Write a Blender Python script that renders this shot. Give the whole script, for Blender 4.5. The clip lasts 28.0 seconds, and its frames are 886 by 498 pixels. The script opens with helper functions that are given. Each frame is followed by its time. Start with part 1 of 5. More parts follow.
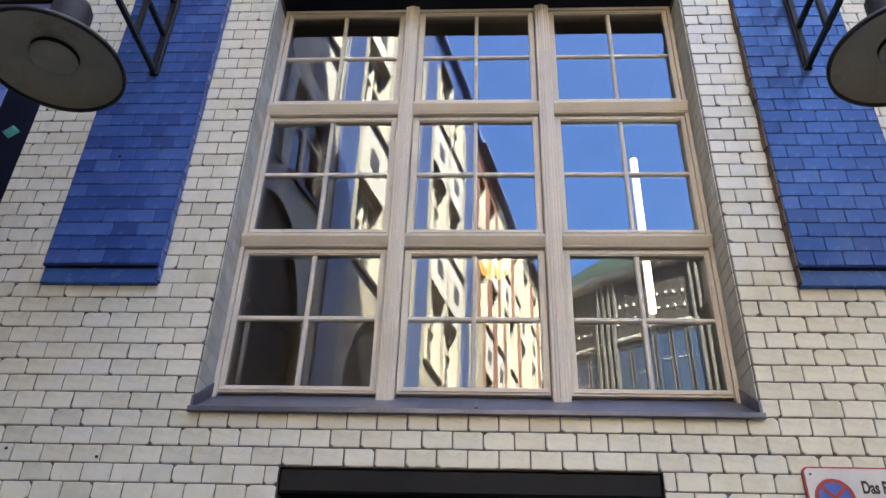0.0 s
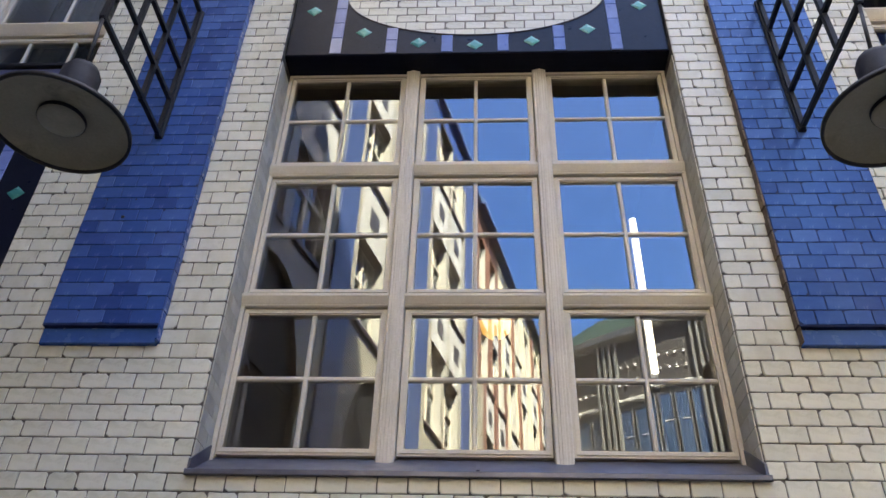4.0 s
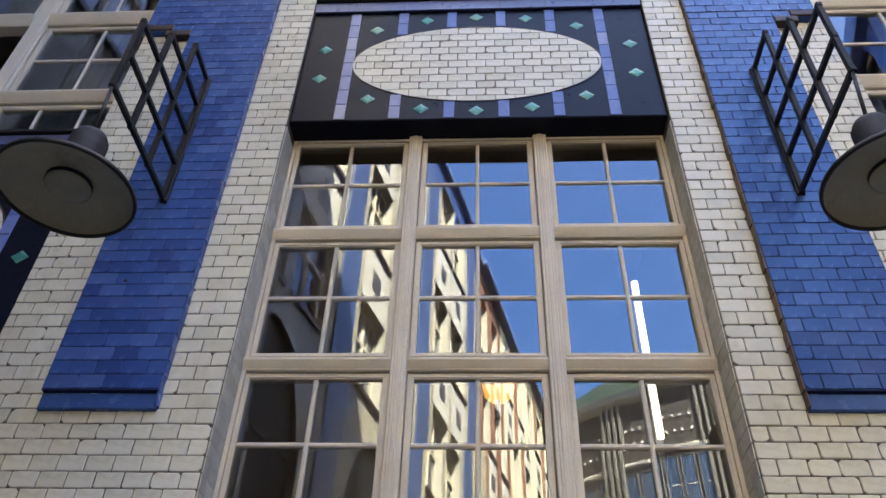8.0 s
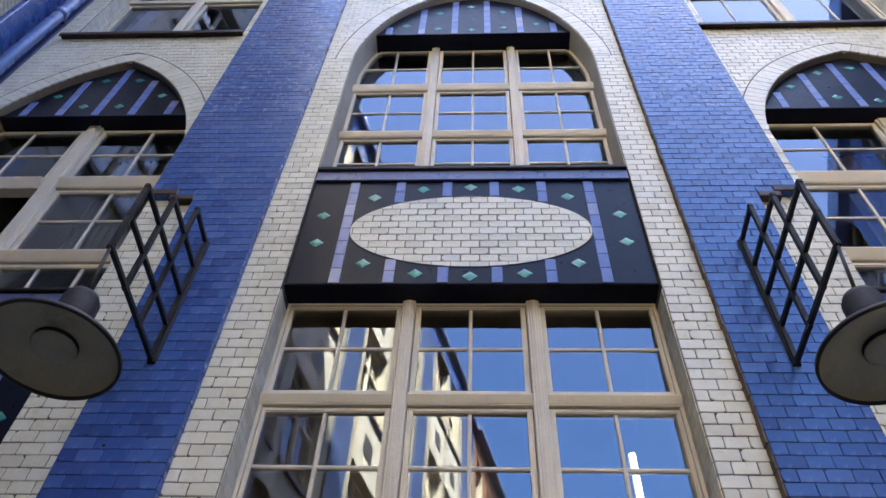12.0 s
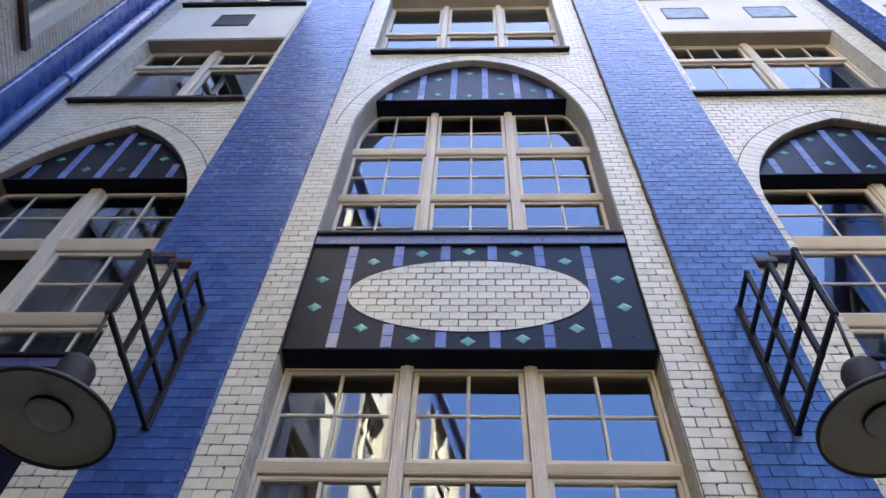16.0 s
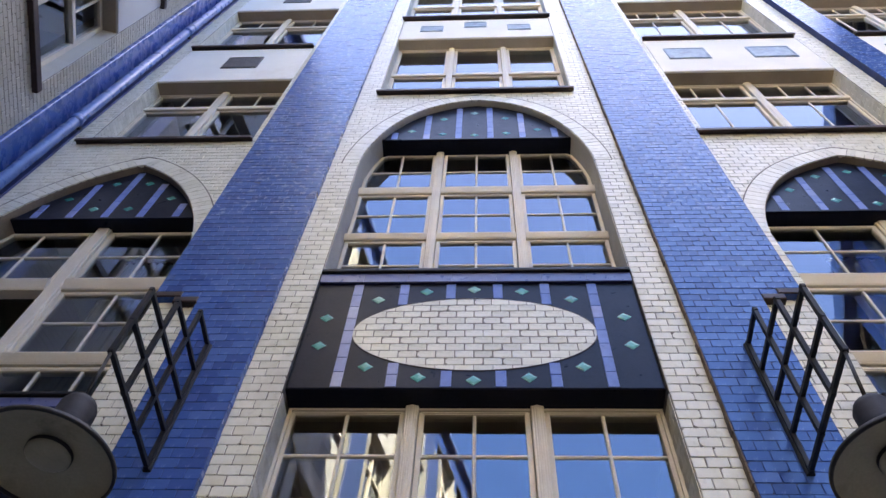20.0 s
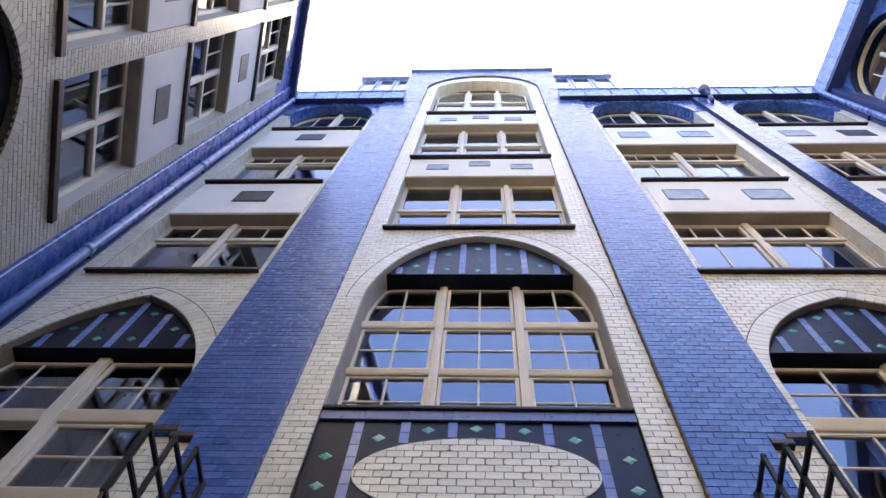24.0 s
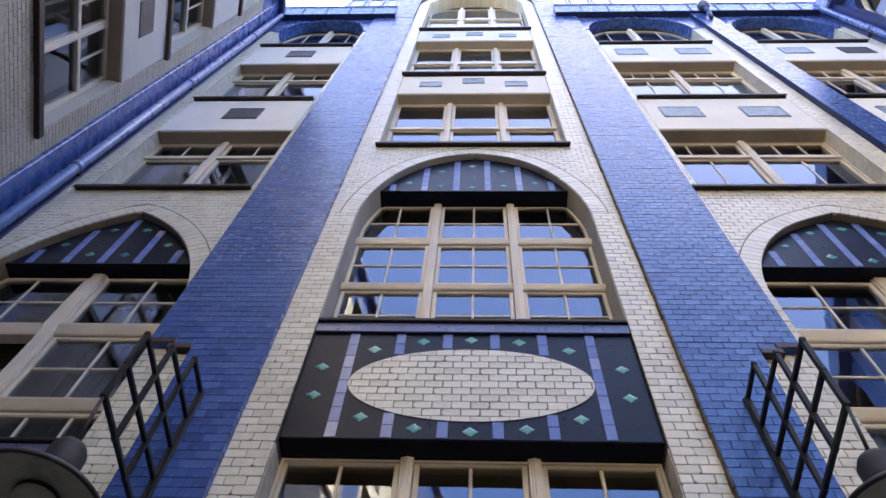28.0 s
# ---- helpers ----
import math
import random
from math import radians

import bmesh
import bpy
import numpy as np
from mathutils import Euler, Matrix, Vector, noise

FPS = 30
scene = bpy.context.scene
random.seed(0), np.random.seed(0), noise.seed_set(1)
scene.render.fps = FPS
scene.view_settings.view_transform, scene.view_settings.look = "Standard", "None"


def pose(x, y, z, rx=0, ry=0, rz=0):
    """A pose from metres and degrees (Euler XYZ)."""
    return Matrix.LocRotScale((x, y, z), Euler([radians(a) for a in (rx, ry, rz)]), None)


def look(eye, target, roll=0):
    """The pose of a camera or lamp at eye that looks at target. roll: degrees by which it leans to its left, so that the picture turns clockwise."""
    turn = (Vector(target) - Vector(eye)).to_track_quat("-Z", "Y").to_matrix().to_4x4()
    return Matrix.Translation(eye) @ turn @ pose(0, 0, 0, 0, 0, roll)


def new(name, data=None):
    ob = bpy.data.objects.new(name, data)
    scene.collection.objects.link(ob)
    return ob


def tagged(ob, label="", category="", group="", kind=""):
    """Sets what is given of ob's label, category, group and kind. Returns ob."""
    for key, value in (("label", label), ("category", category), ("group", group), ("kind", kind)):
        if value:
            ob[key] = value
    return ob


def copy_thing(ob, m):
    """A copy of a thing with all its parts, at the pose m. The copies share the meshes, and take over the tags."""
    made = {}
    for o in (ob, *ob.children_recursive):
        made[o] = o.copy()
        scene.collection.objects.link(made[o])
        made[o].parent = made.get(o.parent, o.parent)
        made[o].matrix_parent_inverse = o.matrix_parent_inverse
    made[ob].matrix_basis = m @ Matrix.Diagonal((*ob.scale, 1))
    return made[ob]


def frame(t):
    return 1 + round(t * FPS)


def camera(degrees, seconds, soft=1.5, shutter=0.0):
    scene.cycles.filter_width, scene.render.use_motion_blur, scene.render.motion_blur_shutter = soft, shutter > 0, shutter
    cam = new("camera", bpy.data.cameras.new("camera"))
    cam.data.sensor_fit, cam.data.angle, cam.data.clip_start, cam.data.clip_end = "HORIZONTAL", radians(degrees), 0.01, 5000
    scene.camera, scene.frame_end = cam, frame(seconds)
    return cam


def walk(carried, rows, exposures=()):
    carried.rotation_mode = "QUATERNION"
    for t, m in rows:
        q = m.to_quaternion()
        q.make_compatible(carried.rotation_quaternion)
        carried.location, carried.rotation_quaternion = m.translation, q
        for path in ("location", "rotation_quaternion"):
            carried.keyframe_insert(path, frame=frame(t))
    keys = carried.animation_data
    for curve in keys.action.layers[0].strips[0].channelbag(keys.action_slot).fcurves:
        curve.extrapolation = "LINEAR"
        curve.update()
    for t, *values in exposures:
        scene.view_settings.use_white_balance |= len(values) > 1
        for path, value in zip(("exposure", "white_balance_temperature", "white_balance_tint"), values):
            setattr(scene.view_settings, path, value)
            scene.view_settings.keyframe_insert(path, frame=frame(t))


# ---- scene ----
cam = camera(59.27, 28.0)
# seconds, eye (x, y, z), yaw, pitch, roll
PATH = [
    (0, -0.005, 0.035, 1.574, 3.439, 32.095, 1.968),
    (0.5, -0.008, 0.031, 1.569, 3.660, 34.741, 1.594),
    (1, -0.012, 0.032, 1.566, 3.276, 35.490, 1.752),
    (1.5, -0.013, 0.034, 1.564, 3.351, 35.246, 1.806),
    (2, -0.013, 0.032, 1.566, 3.288, 35.367, 1.754),
    (2.5, -0.010, 0.032, 1.564, 3.318, 35.564, 1.828),
    (3, -0.005, 0.030, 1.568, 3.456, 35.755, 1.954),
    (3.5, -0.009, 0.031, 1.567, 3.569, 36.084, 2.049),
    (5.5, -0.009, 0.022, 1.570, 3.366, 37.870, 1.389),
    (6, -0.011, 0.025, 1.569, 3.202, 38.171, 1.376),
    (6.5, -0.014, 0.019, 1.572, 3.482, 38.404, 1.510),
    (7, -0.011, 0.018, 1.574, 3.658, 38.913, 1.737),
    (7.5, -0.011, 0.016, 1.578, 3.902, 40.293, 2.065),
    (8, -0.012, 0.019, 1.574, 3.945, 40.999, 2.120),
    (8.5, -0.006, 0.021, 1.577, 4.131, 41.659, 2.145),
    (9, -0.006, 0.017, 1.580, 4.888, 42.869, 2.558),
    (9.5, -0.009, 0.014, 1.585, 5.162, 44.112, 2.718),
    (10, -0.004, 0.013, 1.590, 4.491, 48.157, 3.191),
    (10.5, -0.011, 0.005, 1.595, 4.362, 50.444, 3.517),
    (11, -0.002, 0.007, 1.602, 3.975, 51.630, 3.251),
    (11.5, 0.001, 0.013, 1.605, 4.177, 52.186, 3.188),
    (12, 0.007, 0.020, 1.605, 4.349, 52.837, 3.299),
    (12.5, 0.010, 0.018, 1.611, 4.061, 53.342, 3.142),
    (14.5, 0.011, -0.002, 1.615, 4.814, 55.579, 3.865),
    (15, 0.007, -0.010, 1.615, 4.522, 55.882, 3.434),
    (15.5, 0.007, -0.017, 1.616, 4.233, 56.390, 3.160),
    (16, 0.007, -0.026, 1.619, 4.545, 57.112, 3.671),
    (16.5, 0.008, -0.033, 1.622, 5.155, 57.671, 4.125),
    (17, 0.007, -0.032, 1.620, 5.008, 58.129, 4.182),
    (17.5, 0.012, -0.035, 1.622, 4.788, 58.655, 3.810),
    (18, 0.013, -0.034, 1.625, 4.964, 59.079, 4.140),
    (18.5, 0.011, -0.026, 1.627, 4.718, 59.473, 3.880),
    (19, 0.014, -0.014, 1.624, 5.246, 59.607, 4.003),
    (19.5, 0.016, -0.007, 1.627, 5.672, 59.901, 4.361),
    (20, 0.018, -0.008, 1.626, 5.910, 59.972, 4.653),
    (20.5, 0.017, -0.014, 1.626, 5.779, 60.032, 4.486),
    (22.5, 0.015, -0.018, 1.610, 6.225, 64.918, 5.239),
    (23, 0.014, -0.029, 1.610, 6.616, 65.517, 5.816),
    (23.5, 0.013, -0.052, 1.621, 8.248, 68.914, 7.632),
    (24, 0.013, -0.066, 1.617, 8.849, 69.442, 8.277),
    (24.5, 0.007, -0.051, 1.617, 8.745, 68.824, 8.058),
    (25, -0.003, -0.017, 1.617, 9.110, 67.705, 7.879),
    (25.5, -0.005, -0.001, 1.616, 9.800, 67.681, 8.483),
    (26, -0.010, 0.000, 1.618, 9.361, 67.345, 8.224),
    (26.5, -0.003, -0.008, 1.616, 8.731, 67.207, 7.810),
    (27, 0.001, -0.002, 1.617, 8.598, 66.676, 7.732),
    (27.5, -0.013, 0.011, 1.615, 8.527, 66.489, 7.642),
    (28, -0.012, 0.027, 1.614, 5.702, 64.006, 5.340),
]


def aim(x, y, z, yaw, pitch, roll):
    return pose(x, y, z, 0, 0, yaw) @ pose(0, 0, 0, 90 + pitch) @ pose(0, 0, 0, 0, 0, roll)


EXPOSE = [(0.0, 4.37, 9150, 2), (0.8, 4.27, 9100, 2), (2.0, 4.26, 9050, 2), (5.0, 4.18, 9450, 1), (9.0, 4.16, 9500, 1), (15.0, 4.08, 8950, 2), (20.0, 4.11, 9400, 4), (23.0, 4.12, 9850, 6), (24.0, 3.90, 9850, 6), (28.0, 3.87, 9700, 6)]
walk(cam, [(t, aim(x, y, z, yaw, pitch, roll)) for t, x, y, z, yaw, pitch, roll in PATH], EXPOSE)

# ---- light ----
SUN_EL, SUN_AZ = 58.5, 28.0  # azimuth from +y towards +x
world = bpy.data.worlds.new("sky")
scene.world = world
world.use_nodes = True
wn = world.node_tree
sky = wn.nodes.new("ShaderNodeTexSky")
sky.sky_type = "NISHITA"
sky.sun_disc = False
sky.sun_elevation, sky.sun_rotation = radians(SUN_EL), radians(SUN_AZ)
sky.altitude, sky.air_density, sky.dust_density, sky.ozone_density = 40, 1.0, 4.0, 3.0
deep = wn.nodes.new("ShaderNodeHueSaturation")
deep.inputs["Hue"].default_value, deep.inputs["Saturation"].default_value = 0.513, 1.4
wn.links.new(sky.outputs[0], deep.inputs["Color"])
wn.links.new(deep.outputs[0], wn.nodes["Background"].inputs[0])
wn.nodes["Background"].inputs[1].default_value = 0.107
sun_dir = Vector((math.sin(radians(SUN_AZ)) * math.cos(radians(SUN_EL)), math.cos(radians(SUN_AZ)) * math.cos(radians(SUN_EL)), math.sin(radians(SUN_EL))))
sun_data = bpy.data.lights.new("sun", "SUN")
sun_data.energy, sun_data.angle, sun_data.color = 4.6, radians(0.53), (1.0, 0.96, 0.89)
sun = new("sun", sun_data)
sun.matrix_world = look(sun_dir * 60, (0, 0, 0))


# ---- materials ----
def nodes_of(name):
    m = bpy.data.materials.new(name)
    m.use_nodes = True
    n = m.node_tree
    return m, n, n.nodes["Principled BSDF"]


def link(n, a, b):
    n.links.new(a, b)


def ramp(n, fac, stops):
    r = n.nodes.new("ShaderNodeValToRGB")
    el = r.color_ramp.elements
    while len(el) < len(stops):
        el.new(0.5)
    for e, (p, c) in zip(el, stops):
        e.position, e.color = p, (*c, 1)
    link(n, fac, r.inputs[0])
    return r.outputs[0]


def noise_of(n, scale, detail=4.0, rough=0.6, stretch=(1, 1, 1)):
    tc = n.nodes.new("ShaderNodeTexCoord")
    mp = n.nodes.new("ShaderNodeMapping")
    mp.inputs["Scale"].default_value = stretch
    nz = n.nodes.new("ShaderNodeTexNoise")
    nz.inputs["Scale"].default_value, nz.inputs["Detail"].default_value, nz.inputs["Roughness"].default_value = scale, detail, rough
    link(n, tc.outputs["Object"], mp.inputs[0])
    link(n, mp.outputs[0], nz.inputs["Vector"])
    return nz.outputs["Fac"]


def mixc(n, fac, a, b, mode="MIX"):
    m = n.nodes.new("ShaderNodeMix")
    m.data_type, m.blend_type = "RGBA", mode
    for s, v in ((m.inputs[0], fac), (m.inputs[6], a), (m.inputs[7], b)):
        if isinstance(v, (int, float)):
            s.default_value = v
        elif isinstance(v, tuple):
            s.default_value = (*v, 1)
        else:
            link(n, v, s)
    return m.outputs[2]


def bump(n, bsdf, height, strength, dist):
    b = n.nodes.new("ShaderNodeBump")
    b.inputs["Strength"].default_value, b.inputs["Distance"].default_value = strength, dist
    link(n, height, b.inputs["Height"])
    link(n, b.outputs[0], bsdf.inputs["Normal"])


def surface(name, c1, c2, rough, scale=6.0, metal=0.0, fine=60.0, relief=0.15, dist=0.004, spec=0.5, stain=None, coat=0.0, rough2=None):
    """Two scales of variation, a stain and a fine relief."""
    m, n, b = nodes_of(name)
    col = ramp(n, noise_of(n, scale), [(0.3, c1), (0.7, c2)])
    col = mixc(n, 0.16, col, ramp(n, noise_of(n, fine), [(0.3, (0.25, 0.25, 0.25)), (0.7, (0.8, 0.8, 0.8))]), "OVERLAY")
    if stain:
        col = mixc(n, ramp(n, noise_of(n, scale * 0.45, 6, 0.7), [(0.56, (0, 0, 0)), (0.74, (1, 1, 1))]), col, stain)
    link(n, col, b.inputs["Base Color"])
    b.inputs["Metallic"].default_value = metal
    b.inputs["Specular IOR Level"].default_value = spec
    b.inputs["Coat Weight"].default_value = coat
    r = ramp(n, noise_of(n, scale * 2.3), [(0.3, (rough,) * 3), (0.75, (rough2 or min(1, rough + 0.12),) * 3)])
    link(n, r, b.inputs["Roughness"])
    bump(n, b, noise_of(n, fine), relief, dist)
    return m


def glazed(name, stops, rough, seed_obj=True, chips=(0.1, 0.08, 0.06), wave=0.35, grime=0.25, spec=0.5, sheen=None):
    """Glazed brick: a colour of its own for each piece, crazing, chips and a slightly wavy glaze."""
    m, n, b = nodes_of(name)
    if seed_obj:
        rnd = n.nodes.new("ShaderNodeObjectInfo").outputs["Random"]
    else:
        rnd = n.nodes.new("ShaderNodeNewGeometry").outputs["Random Per Island"]
    col = ramp(n, rnd, stops)
    col = mixc(n, 0.2, col, ramp(n, noise_of(n, 14), [(0.35, (0.3, 0.3, 0.3)), (0.68, (0.75, 0.75, 0.75))]), "OVERLAY")
    dirt = ramp(n, noise_of(n, 2.2, 8, 0.7, (1, 1, 0.35)), [(0.5, (0, 0, 0)), (0.8, (grime,) * 3)])
    col = mixc(n, dirt, col, (0.30, 0.26, 0.20) if stops[0][1][0] > 0.3 else tuple(v * 0.45 for v in stops[0][1]))
    chip = ramp(n, noise_of(n, 55, 5, 0.75), [(0.70, (0, 0, 0)), (0.735, (1, 1, 1))])
    col = mixc(n, chip, col, chips)
    link(n, col, b.inputs["Base Color"])
    b.inputs["Specular IOR Level"].default_value = spec
    if sheen:
        b.inputs["Specular Tint"].default_value = (*sheen, 1)
    link(n, ramp(n, noise_of(n, 18), [(0.3, (rough,) * 3), (0.75, (rough + 0.15,) * 3)]), b.inputs["Roughness"])
    bump(n, b, noise_of(n, 22, 3, 0.5), wave, 0.004)
    return m


WHITE = [(0.0, (0.575, 0.565, 0.475)), (0.2, (0.645, 0.632, 0.54)), (0.5, (0.68, 0.668, 0.58)), (0.8, (0.71, 0.692, 0.61)), (1.0, (0.62, 0.60, 0.50))]
# The wall's white brick, toned a little darker for the shaded reveals.
REVEAL = [(0.0, (0.53, 0.515, 0.44)), (0.4, (0.61, 0.595, 0.515)), (0.8, (0.66, 0.64, 0.565)), (1.0, (0.56, 0.53, 0.44))]
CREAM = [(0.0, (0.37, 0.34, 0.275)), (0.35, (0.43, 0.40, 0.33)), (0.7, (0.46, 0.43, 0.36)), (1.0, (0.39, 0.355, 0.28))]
BLUE = [(0.0, (0.026, 0.062, 0.235)), (0.3, (0.032, 0.088, 0.308)), (0.65, (0.038, 0.104, 0.335)), (0.9, (0.062, 0.132, 0.385)), (1.0, (0.028, 0.066, 0.245))]
M_white1, M_white = glazed("white glazed brick", WHITE, 0.22, grime=0.5), glazed("white glazed brickwork", WHITE, 0.25, False, grime=0.45)
M_reveal = glazed("white reveal brick with shade in its tone", REVEAL, 0.45, False, grime=0.5)
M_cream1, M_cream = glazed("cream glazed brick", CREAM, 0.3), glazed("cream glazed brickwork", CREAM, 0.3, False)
M_blue1, M_blue = glazed("blue glazed brick", BLUE, 0.16, True, (0.02, 0.03, 0.12), 0.16, 0.14, 0.5, (0.6, 0.8, 1.0)), glazed("blue glazed brickwork", BLUE, 0.18, False, (0.02, 0.03, 0.12), 0.16, 0.14, 0.5, (0.6, 0.8, 1.0))
M_mortar = surface("grey mortar", (0.035, 0.030, 0.026), (0.17, 0.15, 0.13), 0.9, 14, fine=120, relief=0.4)
M_palemortar = surface("pale grey mortar", (0.12, 0.11, 0.095), (0.26, 0.24, 0.21), 0.9, 14, fine=120, relief=0.4)
M_bluedark = surface("dark blue glazed edge", (0.018, 0.03, 0.12), (0.03, 0.055, 0.2), 0.35, 8, stain=(0.03, 0.04, 0.10))
M_umber = surface("unglazed brown brick edge", (0.10, 0.07, 0.055), (0.20, 0.145, 0.115), 0.8, 16, fine=90, relief=0.4)
M_bluejoint = surface("blue stained joint", (0.008, 0.016, 0.062), (0.016, 0.032, 0.115), 0.7, 7, fine=90, relief=0.3, spec=0.25)
M_black = surface("blue-black glazed tile", (0.005, 0.0065, 0.015), (0.009, 0.0115, 0.025), 0.27, 5, fine=40, relief=0.12, stain=(0.009, 0.010, 0.021), spec=0.14)
M_stripe = glazed("periwinkle glazed tile", [(0.0, (0.10, 0.17, 0.46)), (0.5, (0.125, 0.195, 0.49)), (0.9, (0.155, 0.22, 0.50)), (1.0, (0.25, 0.28, 0.50))], 0.26, True, (0.13, 0.18, 0.43), 0.02, 0.05, 0.3)
M_stripeworn = glazed("worn lilac glazed tile", [(0.0, (0.20, 0.24, 0.46)), (0.5, (0.30, 0.33, 0.50)), (0.85, (0.38, 0.40, 0.53)), (1.0, (0.17, 0.22, 0.48))], 0.3, True, (0.42, 0.43, 0.50), 0.1, 0.1)
M_ledge = glazed("dull blue glazed tile", [(0.0, (0.075, 0.10, 0.24)), (0.6, (0.09, 0.115, 0.27)), (1.0, (0.12, 0.14, 0.29))], 0.25, True, (0.03, 0.03, 0.06), 0.3, 0.3)
M_lining = surface("grey white reveal plaster", (0.44, 0.43, 0.40), (0.52, 0.51, 0.47), 0.6, 3, fine=80, relief=0.15, stain=(0.38, 0.35, 0.30))
# Brown of the dirty side arch undersides, darkened for the shade there.
M_archshade = surface("dirty brick underside with shade in its brown", (0.20, 0.165, 0.13), (0.28, 0.24, 0.19), 0.75, 6, fine=40, relief=0.4)
M_teal = glazed("teal glazed tile", [(0.0, (0.04, 0.24, 0.215)), (0.5, (0.06, 0.30, 0.265)), (0.9, (0.11, 0.36, 0.31)), (1.0, (0.25, 0.45, 0.38))], 0.18, True, (0.2, 0.25, 0.2), 0.6, 0.3)
M_frame = surface("cream painted window timber", (0.60, 0.54, 0.45), (0.66, 0.60, 0.51), 0.42, 3, fine=90, relief=0.06, stain=(0.54, 0.47, 0.37))
M_plaster = surface("white render", (0.70, 0.70, 0.70), (0.78, 0.78, 0.77), 0.8, 1.4, fine=150, relief=0.25, stain=(0.62, 0.60, 0.57))
M_zinc = surface("dull zinc sheet", (0.09, 0.096, 0.132), (0.145, 0.152, 0.195), 0.28, 4, metal=0.45, fine=30, relief=0.1, stain=(0.22, 0.21, 0.22))
M_brownsill = surface("dark brown metal sill", (0.022, 0.010, 0.009), (0.040, 0.018, 0.016), 0.45, 6, fine=60)
M_iron = surface("black painted iron", (0.009, 0.009, 0.012), (0.016, 0.016, 0.020), 0.5, 20, fine=140, relief=0.3, stain=(0.03, 0.025, 0.022), spec=0.3)
M_enamel = surface("grey enamel reflector", (0.21, 0.207, 0.172), (0.26, 0.255, 0.21), 0.5, 6, fine=80, relief=0.05, stain=(0.10, 0.09, 0.07))
M_neck = surface("dark grey painted metal", (0.009, 0.009, 0.014), (0.016, 0.016, 0.024), 0.6, 12, spec=0.3, fine=120, relief=0.2)
M_globe = surface("frosted lamp glass", (0.19, 0.19, 0.165), (0.24, 0.24, 0.205), 0.35, 10, fine=90, relief=0.05)
M_pipe = surface("blue painted pipe", (0.06, 0.13, 0.36), (0.09, 0.18, 0.43), 0.24, 3, fine=40, relief=0.02, stain=(0.07, 0.13, 0.33))
M_bluemetal = surface("blue painted sheet metal", (0.10, 0.17, 0.36), (0.16, 0.25, 0.45), 0.22, 2.5, metal=0.25, fine=30, relief=0.05, stain=(0.09, 0.14, 0.29))
M_plaque = surface("blue-grey vent plaque", (0.125, 0.19, 0.27), (0.255, 0.345, 0.44), 0.4, 9, fine=60, relief=0.8, stain=(0.10, 0.08, 0.07))
M_wingplaster = surface("grey white render", (0.50, 0.50, 0.50), (0.57, 0.57, 0.56), 0.8, 1.4, fine=150, relief=0.25, stain=(0.45, 0.44, 0.41))
M_darkplaque = surface("dark grey vent plaque", (0.04, 0.04, 0.05), (0.09, 0.085, 0.09), 0.5, 9, fine=60, relief=0.8)
M_soffit = surface("cream brown soffit paint", (0.38, 0.34, 0.28), (0.46, 0.41, 0.34), 0.6, 3, fine=60)
# Same glazed blue as the corner strip, greyed to hold the sun's gloss.
M_piergloss = surface("blue glazed strip with sun gloss in its colour", (0.035, 0.066, 0.18), (0.07, 0.11, 0.26), 0.3, 5, fine=50, stain=(0.10, 0.13, 0.24))
M_bluestrip = surface("deep blue glazed strip", (0.022, 0.075, 0.29), (0.034, 0.105, 0.36), 0.22, 4, fine=40, relief=0.05, spec=0.7)
M_towerstone = surface("dark tower stone", (0.09, 0.09, 0.09), (0.16, 0.16, 0.155), 0.8, 3, fine=70)
M_room = surface("dim room plaster", (0.36, 0.33, 0.325), (0.43, 0.40, 0.395), 0.9, 2)
M_sideroom = surface("pale side room plaster", (0.42, 0.40, 0.36), (0.50, 0.48, 0.44), 0.9, 2)
M_greycloth = surface("grey green curtain cloth", (0.15, 0.155, 0.135), (0.21, 0.215, 0.19), 0.9, 9, fine=160, relief=0.2)
M_ground = surface("granite paving", (0.05, 0.047, 0.043), (0.085, 0.08, 0.073), 0.8, 1.5, fine=40, relief=0.4, dist=0.01)
M_redwall = surface("red brown rendered wall", (0.17, 0.075, 0.05), (0.24, 0.105, 0.07), 0.85, 1.2, fine=90, relief=0.3)
M_ochre = surface("pale ochre render", (0.62, 0.56, 0.42), (0.70, 0.64, 0.50), 0.85, 1.2, fine=90, relief=0.3)
M_green = surface("green glazed roof tile", (0.010, 0.022, 0.018), (0.02, 0.038, 0.03), 0.85, 8, fine=50, relief=0.4, spec=0.2)
M_greystone = surface("grey stone", (0.22, 0.22, 0.22), (0.32, 0.32, 0.31), 0.8, 3, fine=70)
M_darkbrick = surface("dark grey brick", (0.03, 0.027, 0.027), (0.055, 0.05, 0.05), 0.8, 6, fine=50)
M_towerpane = surface("dim blue window pane", (0.03, 0.05, 0.10), (0.05, 0.09, 0.16), 0.15, 3, fine=20, relief=0.02)
M_whitepaint = surface("white paint", (0.56, 0.57, 0.58), (0.64, 0.64, 0.65), 0.5, 4)
M_red = surface("red sign enamel", (0.28, 0.015, 0.025), (0.34, 0.025, 0.035), 0.35, 8)
M_signblue = surface("blue sign enamel", (0.02, 0.08, 0.40), (0.03, 0.10, 0.44), 0.35, 8)
M_ink = surface("black sign paint", (0.015, 0.015, 0.015), (0.02, 0.02, 0.02), 0.5, 8)
# Brown of side bay and wing spandrel undersides, with their shade put in.
M_soffitshade = surface("grey brown soffit with shade in its colour", (0.26, 0.22, 0.18), (0.33, 0.28, 0.23), 0.7, 3, fine=60)
